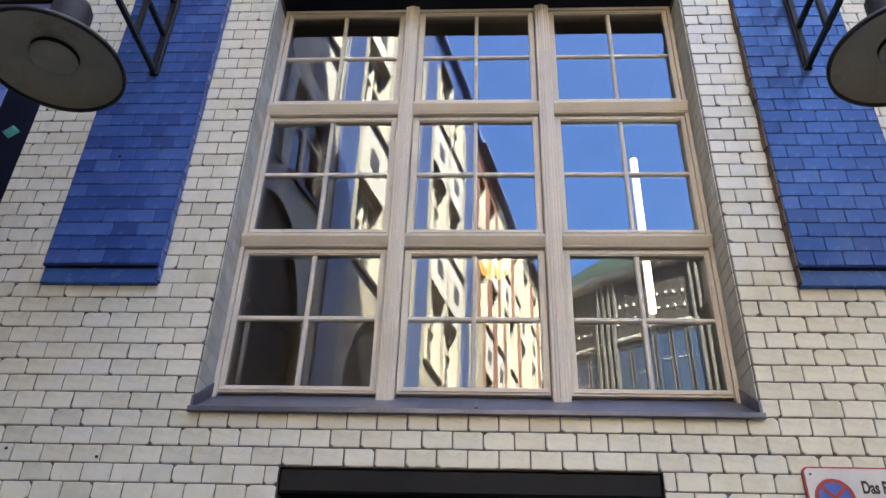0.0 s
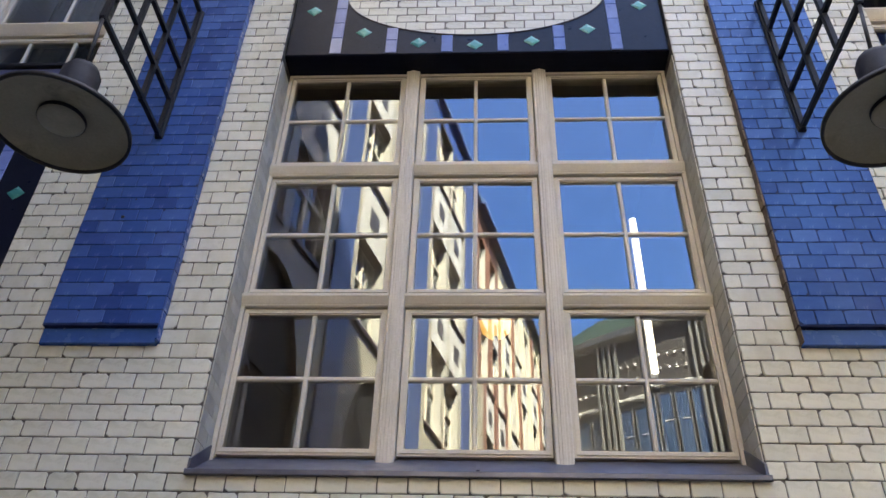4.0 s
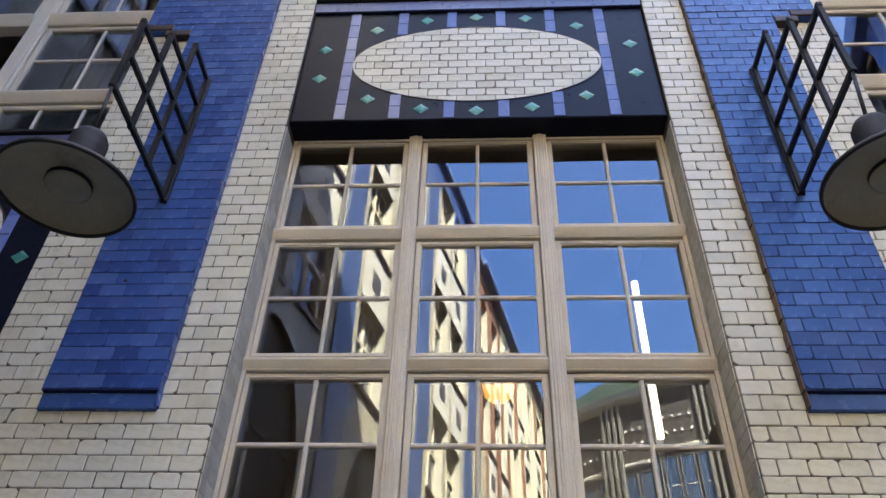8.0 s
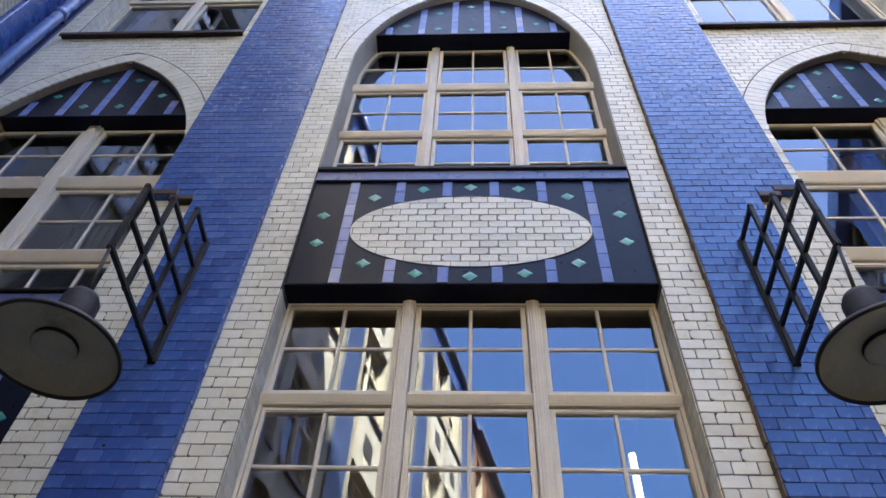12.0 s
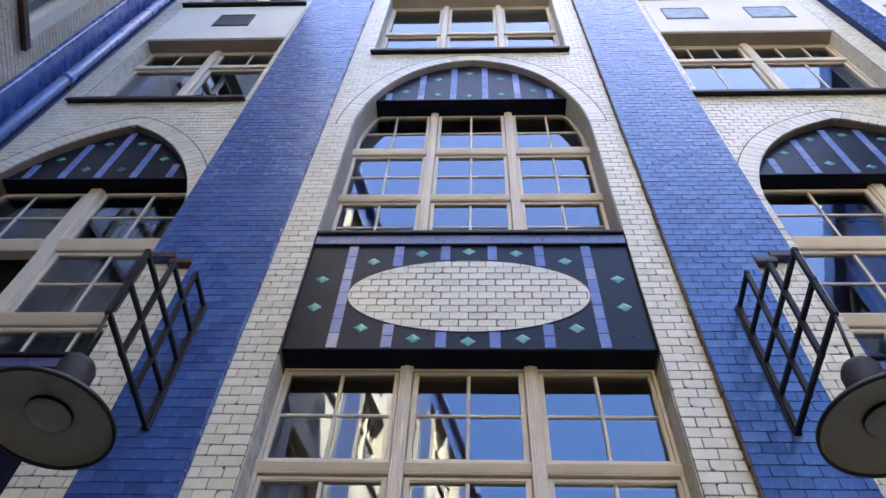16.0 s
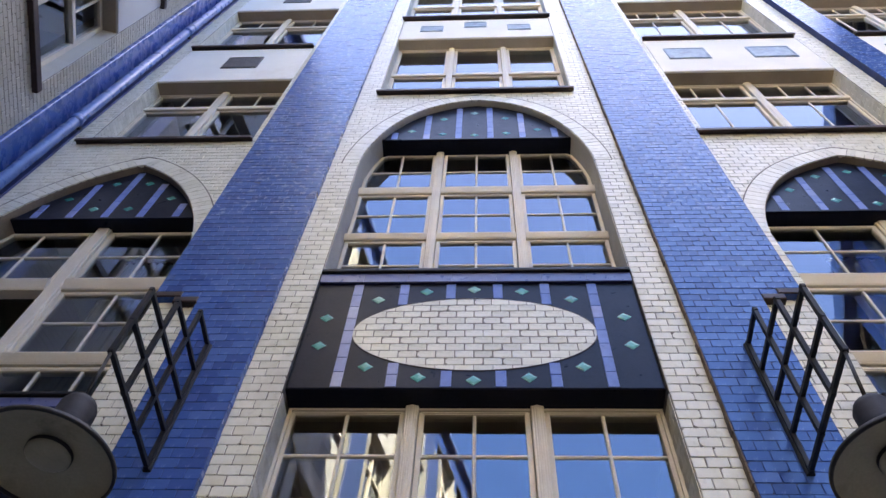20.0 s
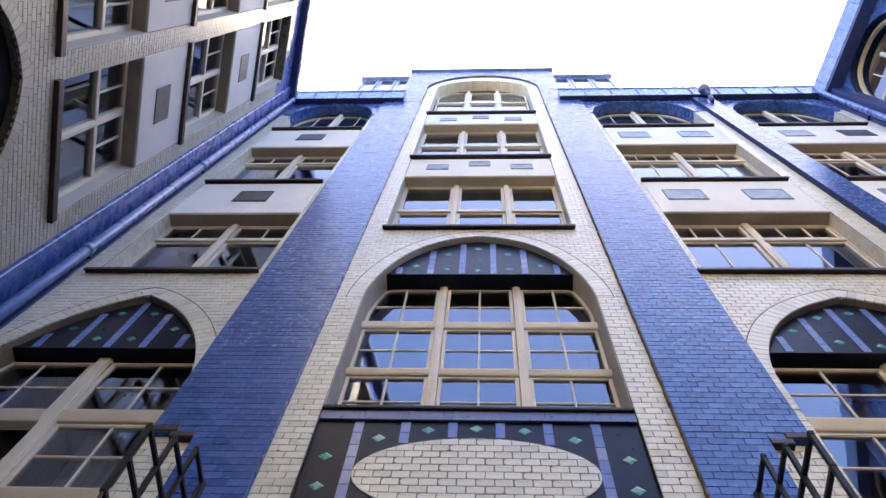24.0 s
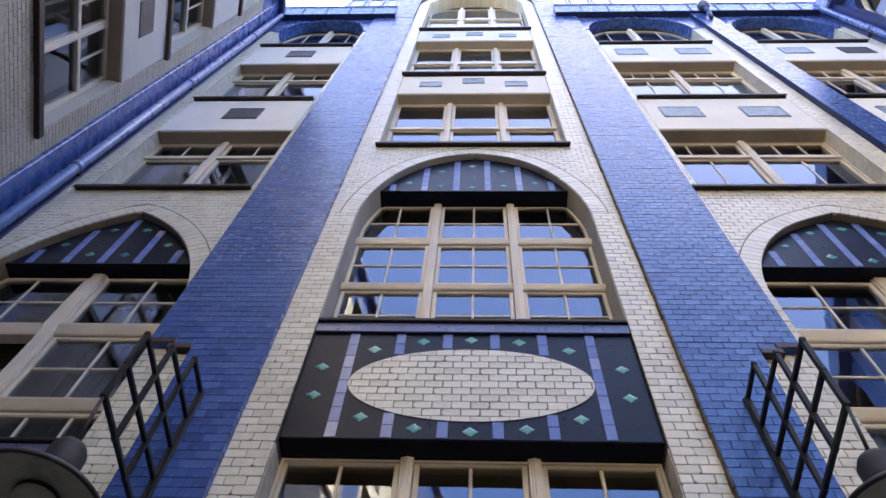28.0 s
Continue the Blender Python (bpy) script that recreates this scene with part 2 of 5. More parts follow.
M_darkdoor = surface("anthracite metal", (0.006, 0.006, 0.007), (0.010, 0.010, 0.011), 0.6, 4, spec=0.25)


def glass(name, ior, tint):
    m, n, b = nodes_of(name)
    n.nodes.remove(b)
    out = n.nodes["Material Output"]
    tr = n.nodes.new("ShaderNodeBsdfTransparent")
    tr.inputs[0].default_value = (*tint, 1)
    gl = n.nodes.new("ShaderNodeBsdfGlossy")
    gl.inputs["Roughness"].default_value = 0.0
    gl.inputs["Color"].default_value = (0.78, 0.865, 1, 1)
    fr = n.nodes.new("ShaderNodeFresnel")
    fr.inputs["IOR"].default_value = ior
    mx = n.nodes.new("ShaderNodeMixShader")
    link(n, fr.outputs[0], mx.inputs[0])
    link(n, tr.outputs[0], mx.inputs[1])
    link(n, gl.outputs[0], mx.inputs[2])
    link(n, mx.outputs[0], out.inputs[0])
    bp = n.nodes.new("ShaderNodeBump")
    bp.inputs["Strength"].default_value, bp.inputs["Distance"].default_value = 0.025, 0.02
    link(n, noise_of(n, 1.7, 1, 0.4), bp.inputs["Height"])
    link(n, bp.outputs[0], gl.inputs["Normal"])
    return m


M_glass = glass("window glass", 2.22, (0.7, 0.73, 0.73))
M_clear, _n, _b = nodes_of("clear back of the glass")
_n.nodes.remove(_b)
link(_n, _n.nodes.new("ShaderNodeBsdfTransparent").outputs[0], _n.nodes["Material Output"].inputs[0])


def glow(name, colour, strength):
    m, n, b = nodes_of(name)
    b.inputs["Base Color"].default_value = (0.8, 0.8, 0.8, 1)
    b.inputs["Emission Color"].default_value = (*colour, 1)
    b.inputs["Emission Strength"].default_value = strength
    return m


M_tube = glow("lit fluorescent tube", (1.0, 0.97, 0.92), 0.3)
M_bowl = glow("lit amber glass bowl", (1.0, 0.56, 0.17), 0.075)


# ---- mesh helpers ----
class Shape:
    """A growing mesh of plain polygons."""

    def __init__(self):
        self.v, self.f = [], []

    def add(self, verts, faces):
        o = len(self.v)
        self.v += [tuple(p) for p in verts]
        self.f += [tuple(o + i for i in f) for f in faces]
        return self

    def box(self, x0, x1, y0, y1, z0, z1):
        return self.add([(x0, y0, z0), (x1, y0, z0), (x1, y1, z0), (x0, y1, z0), (x0, y0, z1), (x1, y0, z1), (x1, y1, z1), (x0, y1, z1)],
                        [(0, 3, 2, 1), (4, 5, 6, 7), (0, 1, 5, 4), (1, 2, 6, 5), (2, 3, 7, 6), (3, 0, 4, 7)])

    def soft(self, x0, x1, y0, y1, z0, z1, c=0.006):
        """A box whose front (low y) has chamfered edges."""
        return self.add([(x0, y1, z0), (x1, y1, z0), (x1, y1, z1), (x0, y1, z1), (x0, y0 + c, z0), (x1, y0 + c, z0), (x1, y0 + c, z1), (x0, y0 + c, z1),
                         (x0 + c, y0, z0 + c), (x1 - c, y0, z0 + c), (x1 - c, y0, z1 - c), (x0 + c, y0, z1 - c)],
                        [(0, 3, 2, 1), (0, 1, 5, 4), (1, 2, 6, 5), (2, 3, 7, 6), (3, 0, 4, 7), (4, 5, 9, 8), (5, 6, 10, 9), (6, 7, 11, 10), (7, 4, 8, 11), (8, 9, 10, 11)])

    def rough_brick(self, x0, x1, y0, y1, z0, z1, rng, c=0.004):
        """A hand-set brick: uneven edges, blunt and now and then chipped corners."""
        pts = []
        for (ax, az), (dx, dz), (ex, ez) in (((x0, z0), (0, 1), (1, 0)), ((x1, z0), (-1, 0), (0, 1)), ((x1, z1), (0, -1), (-1, 0)), ((x0, z1), (1, 0), (0, -1))):
            k = rng.uniform(0.005, 0.02) if rng.random() < 0.2 else rng.uniform(0.001, 0.004)
            q = k * rng.uniform(0.5, 1.3)
            w, h = (x1 - x0) / 2, (z1 - z0) / 2
            j = rng.uniform(-0.0016, 0.0014)
            pts += [(ax + dx * k, az + dz * k), (ax + ex * q, az + ez * q), (ax + ex * w + abs(ez) * j, az + ez * h + abs(ex) * j)]
        cx, cz, n = (x0 + x1) / 2, (z0 + z1) / 2, len(pts)
        fx, fz = 1 - 2 * c / (x1 - x0), 1 - 2 * c / (z1 - z0)
        vs = [(x, y1, z) for x, z in pts] + [(x, y0 + c * 0.8, z) for x, z in pts] + [(cx + (x - cx) * fx, y0, cz + (z - cz) * fz) for x, z in pts]
        fs = [tuple(range(2 * n, 3 * n))] + [(o + i, o + (i + 1) % n, o + n + (i + 1) % n, o + n + i) for o in (0, n) for i in range(n)]
        return self.add(vs, fs)

    def prism(self, poly, y0, y1):
        """A polygon of (x, z), anticlockwise seen from the front, made solid from y0 to y1."""
        k = len(poly)
        return self.add([(x, y0, z) for x, z in poly] + [(x, y1, z) for x, z in poly],
                        [tuple(range(k)), tuple(range(2 * k - 1, k - 1, -1))] + [(i, i + k, (i + 1) % k + k, (i + 1) % k) for i in range(k)])

    def ring(self, outer, inner, y0, y1):
        """The frame between two polygons with as many corners."""
        k = len(outer)
        vs = [(x, y0, z) for x, z in outer] + [(x, y0, z) for x, z in inner] + [(x, y1, z) for x, z in outer] + [(x, y1, z) for x, z in inner]
        fs = []
        for i in range(k):
            j = (i + 1) % k
            fs += [(i, j, k + j, k + i), (2 * k + j, 2 * k + i, 3 * k + i, 3 * k + j), (k + i, k + j, 3 * k + j, 3 * k + i), (j, i, 2 * k + i, 2 * k + j)]
        return self.add(vs, fs)

    def bar(self, a, b, w, h=None):
        """A square bar from a to b."""
        a, b = Vector(a), Vector(b)
        d = (b - a).normalized()
        u = d.cross(Vector((0, 0, 1)) if abs(d.z) < 0.9 else Vector((1, 0, 0))).normalized()
        q = d.cross(u)
        u, q = u * w / 2, q * (h or w) / 2
        vs = [p + s * u + r * q for p in (a, b) for s, r in ((-1, -1), (1, -1), (1, 1), (-1, 1))]
        return self.add(vs, [(0, 1, 2, 3), (7, 6, 5, 4), (0, 4, 5, 1), (1, 5, 6, 2), (2, 6, 7, 3), (3, 7, 4, 0)])

    def lathe(self, prof, k=40, at=(0, 0, 0)):
        """A profile of (radius, z) turned round z."""
        n = len(prof)
        vs = [(at[0] + r * math.cos(6.28318 * i / k), at[1] + r * math.sin(6.28318 * i / k), at[2] + z) for i in range(k) for r, z in prof]
        fs = [(i * n + j, ((i + 1) % k) * n + j, ((i + 1) % k) * n + j + 1, i * n + j + 1) for i in range(k) for j in range(n - 1)]
        return self.add(vs, fs)

    def mesh(self, name, material, smooth=False):
        me = bpy.data.meshes.new(name)
        me.from_pydata(self.v, [], self.f)
        me.materials.append(material)
        if smooth:
            me.shade_smooth()
        me.update()
        return me


def part(name, shape, material, parent=None, label="", smooth=False, m=None):
    ob = new(name, shape.mesh(name, material, smooth) if isinstance(shape, Shape) else shape)
    ob.parent = parent
    if m is not None:
        ob.matrix_local = m
    if label:
        ob["label"] = label
    return ob


def hub(name, m=None, parent=None):
    ob = new(name)
    ob.empty_display_size = 0.2
    ob.parent = parent
    if m is not None:
        ob.matrix_local = m
    return ob


def tube(name, points, r, material, parent=None, label="", k=12):
    """A round pipe along points."""
    s = Shape()
    for a, b in zip(points, points[1:]):
        a, b = Vector(a), Vector(b)
        d = (b - a).normalized()
        u = d.cross(Vector((0, 0, 1)) if abs(d.z) < 0.9 else Vector((1, 0, 0))).normalized()
        q = d.cross(u)
        ring = [r * (math.cos(6.28318 * i / k) * u + math.sin(6.28318 * i / k) * q) for i in range(k)]
        s.add([a + p for p in ring] + [b + p for p in ring], [(i, (i + 1) % k, (i + 1) % k + k, i + k) for i in range(k)] + [tuple(range(k - 1, -1, -1)), tuple(range(k, 2 * k))])
    return part(name, s, material, parent, label, True)


def inset(poly, d):
    """A convex polygon moved inwards by d."""
    out, k = [], len(poly)
    for i in range(k):
        (ax, az), (bx, bz), (cx, cz) = poly[i - 1], poly[i], poly[(i + 1) % k]
        e1, e2 = Vector((bx - ax, bz - az)).normalized(), Vector((cx - bx, cz - bz)).normalized()
        n1, n2 = Vector((-e1.y, e1.x)), Vector((-e2.y, e2.x))
        s = (n1 + n2) / max(0.3, 1 + n1.dot(n2)) * d
        out.append((bx + s.x, bz + s.y))
    return out


class Opening:
    """A hole in a wall: sides, foot, and a flat or arched head."""

    def __init__(self, x0, x1, z0, z1, rise=0.0, point=0.15, power=2.6):
        self.x0, self.x1, self.z0, self.z1, self.rise, self.point, self.power = x0, x1, z0, z1, rise, point, power

    def top(self, x, grow=0.0):
        """The head's height over x; z1 is the apex."""
        if not self.rise:
            return self.z1 + grow
        half = (self.x1 - self.x0) / 2 + grow
        u = min(1.0, abs(x - (self.x0 + self.x1) / 2) / half)
        return self.z1 + grow - (self.rise + grow * 0.6) * (1 - (1 - self.point) * (1 - u**self.power) ** 0.62 - self.point * (1 - u))

    def span(self, z, grow=0.0):
        """The stretch of x that is open at the height z."""
        if z <= self.z0 - (grow if not self.rise else 0) or z >= self.z1 + grow:
            return None
        if not self.rise or z <= self.z1 - self.rise:
            g = 0.0
            return self.x0 - g, self.x1 + g
        c, lo, hi = (self.x0 + self.x1) / 2, 0.0, (self.x1 - self.x0) / 2 + grow
        if self.top(c, grow) <= z:
            return None
        for _ in range(24):
            mid = (lo + hi) / 2
            lo, hi = (mid, hi) if self.top(c + mid, grow) > z else (lo, mid)
        return c - lo, c + lo


def wall_shape(x0, x1, z0, z1, holes, y0, y1):
    """A solid wall with its holes going through it."""
    cuts = {x0, x1}
    for h in holes:
        cuts |= {min(max(h.x0, x0), x1), min(max(h.x1, x0), x1)}
        if h.rise:
            n = 28
            half = (h.x1 - h.x0) / 2
            cuts |= {(h.x0 + h.x1) / 2 + half * math.sin(math.pi / 2 * i / n) for i in range(-n, n + 1) if x0 < (h.x0 + h.x1) / 2 + half * math.sin(math.pi / 2 * i / n) < x1}
    s, cuts = Shape(), sorted(cuts)
    for a, b in zip(cuts, cuts[1:]):
        if b - a < 1e-5:
            continue
        lo = (z0, z0)
        for h in sorted((h for h in holes if h.x0 <= (a + b) / 2 <= h.x1), key=lambda h: h.z0):
            if h.z0 > lo[0] + 1e-4:
                s.prism([(a, lo[0]), (b, lo[1]), (b, h.z0), (a, h.z0)], y0, y1)
            lo = (max(lo[0], h.top(a)), max(lo[1], h.top(b)))
        if lo[0] < z1 - 1e-4:
            s.prism([(a, lo[0]), (b, lo[1]), (b, z1), (a, z1)], y0, y1)
    return s


BW, BH, JT, ZO = 0.1285, 0.0785, 0.0052, 0.0715  # ZO: height of the first bed joint


def lay(x0, x1, z0, z1, holes, y0, rng, near=None, ring=0.0, bw=BW, bh=BH, depth=0.03, jx=JT, xl=0.0, xr=0.0, edge=0.004, tilt=0.0013):
    """Courses of header bricks in running bond. Returns the joined bricks and the list of those inside near, as (x0, x1, z0, z1)."""
    s, single = Shape(), []
    for r in range(int(math.floor((z0 - ZO) / bh)), int(math.ceil((z1 - ZO) / bh))):
        za, zb = max(z0, r * bh + ZO) + JT / 2, min(z1, (r + 1) * bh + ZO) - JT / 2
        if zb - za < 0.02:
            continue
        free = [(x0, x1)]
        for h in holes:
            grow = ring if h.rise else 0.0
            if za < h.z0 and zb - h.z0 < 0.3 * bh:
                continue
            got = [g for g in (h.span(za, grow), h.span(zb, grow)) if g]
            if not got:
                continue
            a, b = min(g[0] for g in got), max(g[1] for g in got)
            if h.rise and zb > h.z1 - h.rise:
                a, b = max(g[0] for g in got), min(g[1] for g in got)
            nxt = []
            for p, q in free:
                if b <= p or a >= q:
                    nxt.append((p, q))
                else:
                    nxt += [(p, a)] if a > p else []
                    nxt += [(b, q)] if b < q else []
            free = nxt
        for p, q in free:
            off = (r % 2) * bw / 2 + (xr if p > 1.0 else xl)
            k0, k1 = math.ceil((p - off) / bw), math.floor((q - off) / bw)
            cuts = [p] + [k * bw + off for k in range(k0, k1 + 1) if p + 0.034 < k * bw + off < q - 0.034] + [q]
            for a, b in zip(cuts, cuts[1:]):
                a, b = a + jx / 2, b - jx / 2
                if b - a < 0.012:
                    continue
                if near and near[0] <= a and b <= near[1] and near[2] <= za and zb <= near[3]:
                    single.append((a, b, za, zb))
                    continue
                o, n0 = rng.uniform(-0.0012, 0.0012), len(s.v)
                tx, tz = rng.uniform(-tilt, tilt), rng.uniform(-tilt, tilt)
                if zb < 7.0 and b - a > 0.04 and zb - za > 0.04:
                    s.rough_brick(a, b, y0 + o, y0 + depth, za, zb, rng, edge)
                else:
                    s.soft(a, b, y0 + o, y0 + depth, za, zb, edge)
                s.v[n0:] = [(x, y + (tx * (x - a) / (b - a) + tz * (z - za) / (zb - za) if y < y0 + depth / 2 else 0), z) for x, y, z in s.v[n0:]]
    return s, single


def single_bricks(name, single, y0, material, parent, rng, edge=0.003, lean=0.008):
    """Bricks that are objects of their own, on a few shared meshes."""
    cache = {}
    for a, b, za, zb in single:
        key = (round(b - a, 3), round(zb - za, 3), rng.randrange(9))
        if key not in cache:
            s = Shape()
            w, h = (b - a) / 2, (zb - za) / 2
            if w > 0.02 and h > 0.02:
                s.rough_brick(-w, w, 0, 0.03, -h, h, rng, edge * (1 + 0.1 * key[2]))
            else:
                s.soft(-w, w, 0, 0.03, -h, h, 0.003)
            cache[key] = s.mesh(name, material)
        o = new(name, cache[key])
        o.parent = parent
        o.location = ((a + b) / 2, y0 + rng.uniform(-0.0015, 0.0015), (za + zb) / 2)
        o.rotation_euler = (rng.uniform(-lean, lean), rng.uniform(-0.006, 0.006), rng.uniform(-lean, lean))


def arch_ring(h, width, y0, rng, depth=0.03):
    """The ring of headers round an arched head, each a small wedge."""
    s, c, half = Shape(), (h.x0 + h.x1) / 2, (h.x1 - h.x0) / 2
    pts = []
    n = 400
    for i in range(n + 1):
        a = -math.pi / 2 + math.pi * i / n
        x = c + half * math.sin(a)
        pts.append((x, h.top(x)))
    pts = [(h.x0, pts[0][1])] + pts
    run, last = 0.0, 0
    for i in range(1, len(pts)):
        run += math.dist(pts[i], pts[i - 1])
        if run >= BH or i == len(pts) - 1:
            quad = []
            for j, first in ((last, True), (i, False)):
                j0, j1 = max(0, j - 2), min(len(pts) - 1, j + 2)
                d = Vector((pts[j1][0] - pts[j0][0], pts[j1][1] - pts[j0][1])).normalized()
                e = d * (JT / 2 if first else -JT / 2)
                nrm = Vector((-d.y, d.x))
                p = Vector(pts[j]) + e
                quad.append((p, p + nrm * width))
            (a0, a1), (b0, b1) = quad
            s.prism([tuple(a0), tuple(b0), tuple(b1), tuple(a1)], y0 + rng.uniform(-0.001, 0.001), y0 + depth)
            run, last = 0.0, i
    return s


def arch_line(h, r0, r1, y0):
    """The thin joint that runs round the outside of an arch ring."""
    c, half = (h.x0 + h.x1) / 2, (h.x1 - h.x0) / 2
    pts = [Vector((c + half * math.sin(math.pi / 2 * i / 60), h.top(c + half * math.sin(math.pi / 2 * i / 60)))) for i in range(-60, 61)]
    s, rim = Shape(), []
    for i, p in enumerate(pts):
        d = (pts[min(i + 1, 120)] - pts[max(i - 1, 0)]).normalized()
        n = Vector((-d.y, d.x))
        rim.append((p + n * r0, p + n * r1))
    for (p, q), (r, t) in zip(rim, rim[1:]):
        s.prism([tuple(p), tuple(r), tuple(t), tuple(q)], y0, y0 + 0.01)
    return s


def timber(x0, x1, z0, z1, y0, y1, upright, lips=(0.012, 0.014)):
    """A moulded post or rail: a body and a narrower raised bead."""
    s = Shape().soft(x0, x1, y0, y1, z0, z1, 0.006)
    if upright:
        w = (x1 - x0) * 0.2
        s.soft(x0 + w, x1 - w, y0 - lips[0], y0 + 0.002, z0, z1, 0.004)
        s.soft(x0 + w * 1.9, x1 - w * 1.9, y0 - lips[0] - 0.004, y0 - lips[0] + 0.002, z0, z1, 0.003)
    else:
        w = (z1 - z0) * 0.22
        s.soft(x0, x1, y0 - lips[1], y0 + 0.002, z0 - 0.008, z1 - w * 1.7, 0.009)
        s.soft(x0, x1, y0 - lips[1] * 0.45, y0 + 0.002, z1 - w * 1.7 + 0.005, z1 - w * 0.5, 0.004)
    return s


pane_rng = random.Random(11)


def pane_of(poly, y, parent):
    """A thin sheet of glass, mirroring on its front and never quite true in its rebate."""
    s = Shape().prism(poly, y, y + 0.004)
    mx, mz = sum(p[0] for p in poly) / len(poly), sum(p[1] for p in poly) / len(poly)
    tx, tz = pane_rng.uniform(-0.0035, 0.0035), pane_rng.uniform(-0.0035, 0.0035)
    s.v = [(x, v + tx * (x - mx) + tz * (z - mz), z) for x, v, z in s.v]
    me = s.mesh("pane", M_glass)
    me.materials.append(M_clear)
    me.polygons.foreach_set("material_index", [0] + [1] * (len(me.polygons) - 1))
    ob = part("pane", me, None, parent)
    ob.visible_shadow = False
    return ob


def casement(win, poly, y, bars_x, bars_z, rail=0.045, material=None, fine=True):
    """One sash: frame, glazing bars and panes, inside a polygon of (x, z)."""
    material = material or M_frame
    inner = inset(poly, rail)
    s = Shape().ring(poly, inner, y, y + 0.05)
    s.ring(inset(poly, rail * 0.35), inset(poly, rail * 0.8), y - 0.006, y + 0.002)
    sash = part("casement", s, material, win)
    xs, zs = [p[0] for p in inner], [p[1] for p in inner]

    def head(x):
        top = max(zs)
        for (ax, az), (bx, bz) in zip(inner, inner[1:] + inner[:1]):
            if min(ax, bx) - 1e-6 <= x <= max(ax, bx) + 1e-6 and abs(ax - bx) > 1e-6:
                z = az + (bz - az) * (x - ax) / (bx - ax)
                if z > sum(zs) / len(zs) - 0.05 and z > min(zs) + 0.1:
                    top = min(top, z)
        return top

    def sides(z):
        cut = []
        for (ax, az), (bx, bz) in zip(inner, inner[1:] + inner[:1]):
            if min(az, bz) <= z <= max(az, bz) and abs(az - bz) > 1e-6:
                cut.append(ax + (bx - ax) * (z - az) / (bz - az))
        return (min(cut), max(cut)) if len(cut) > 1 else (min(xs), max(xs))

    g = 0.012
    for x in bars_x:
        part("glazing_bar", Shape().soft(x - g, x + g, y + 0.002, y + 0.036, min(zs), head(x), 0.006), material, sash)
    for z in bars_z:
        a, b = sides(z)
        part("glazing_bar", Shape().soft(a, b, y + 0.0035, y + 0.035, z - g, z + g, 0.006), material, sash)
    if not fine:
        pane_of(inner, y + 0.016, sash)
        return sash
    cx, cz = [min(xs)] + list(bars_x) + [max(xs)], [min(zs)] + list(bars_z) + [max(zs)]
    for a, b in zip(cx, cx[1:]):
        for c, d in zip(cz, cz[1:]):
            poly2 = clip(inner, a, b, c, d)
            if len(poly2) > 2:
                pane_of(poly2, y + 0.016, sash)
    return sash


def clip(poly, x0, x1, z0, z1):
    """A convex polygon cut to a rectangle."""
    for axis, lim, sign in ((0, x0, 1), (0, x1, -1), (1, z0, 1), (1, z1, -1)):
        out = []
        for i, p in enumerate(poly):
            q = poly[i - 1]
            dp, dq = sign * (p[axis] - lim), sign * (q[axis] - lim)
            if (dp > 0) != (dq > 0):
                f = dq / (dq - dp)
                out.append((q[0] + f * (p[0] - q[0]), q[1] + f * (p[1] - q[1])))
            if dp > 0:
                out.append(p)
        poly = out
        if len(poly) < 3:
            return []
    return poly


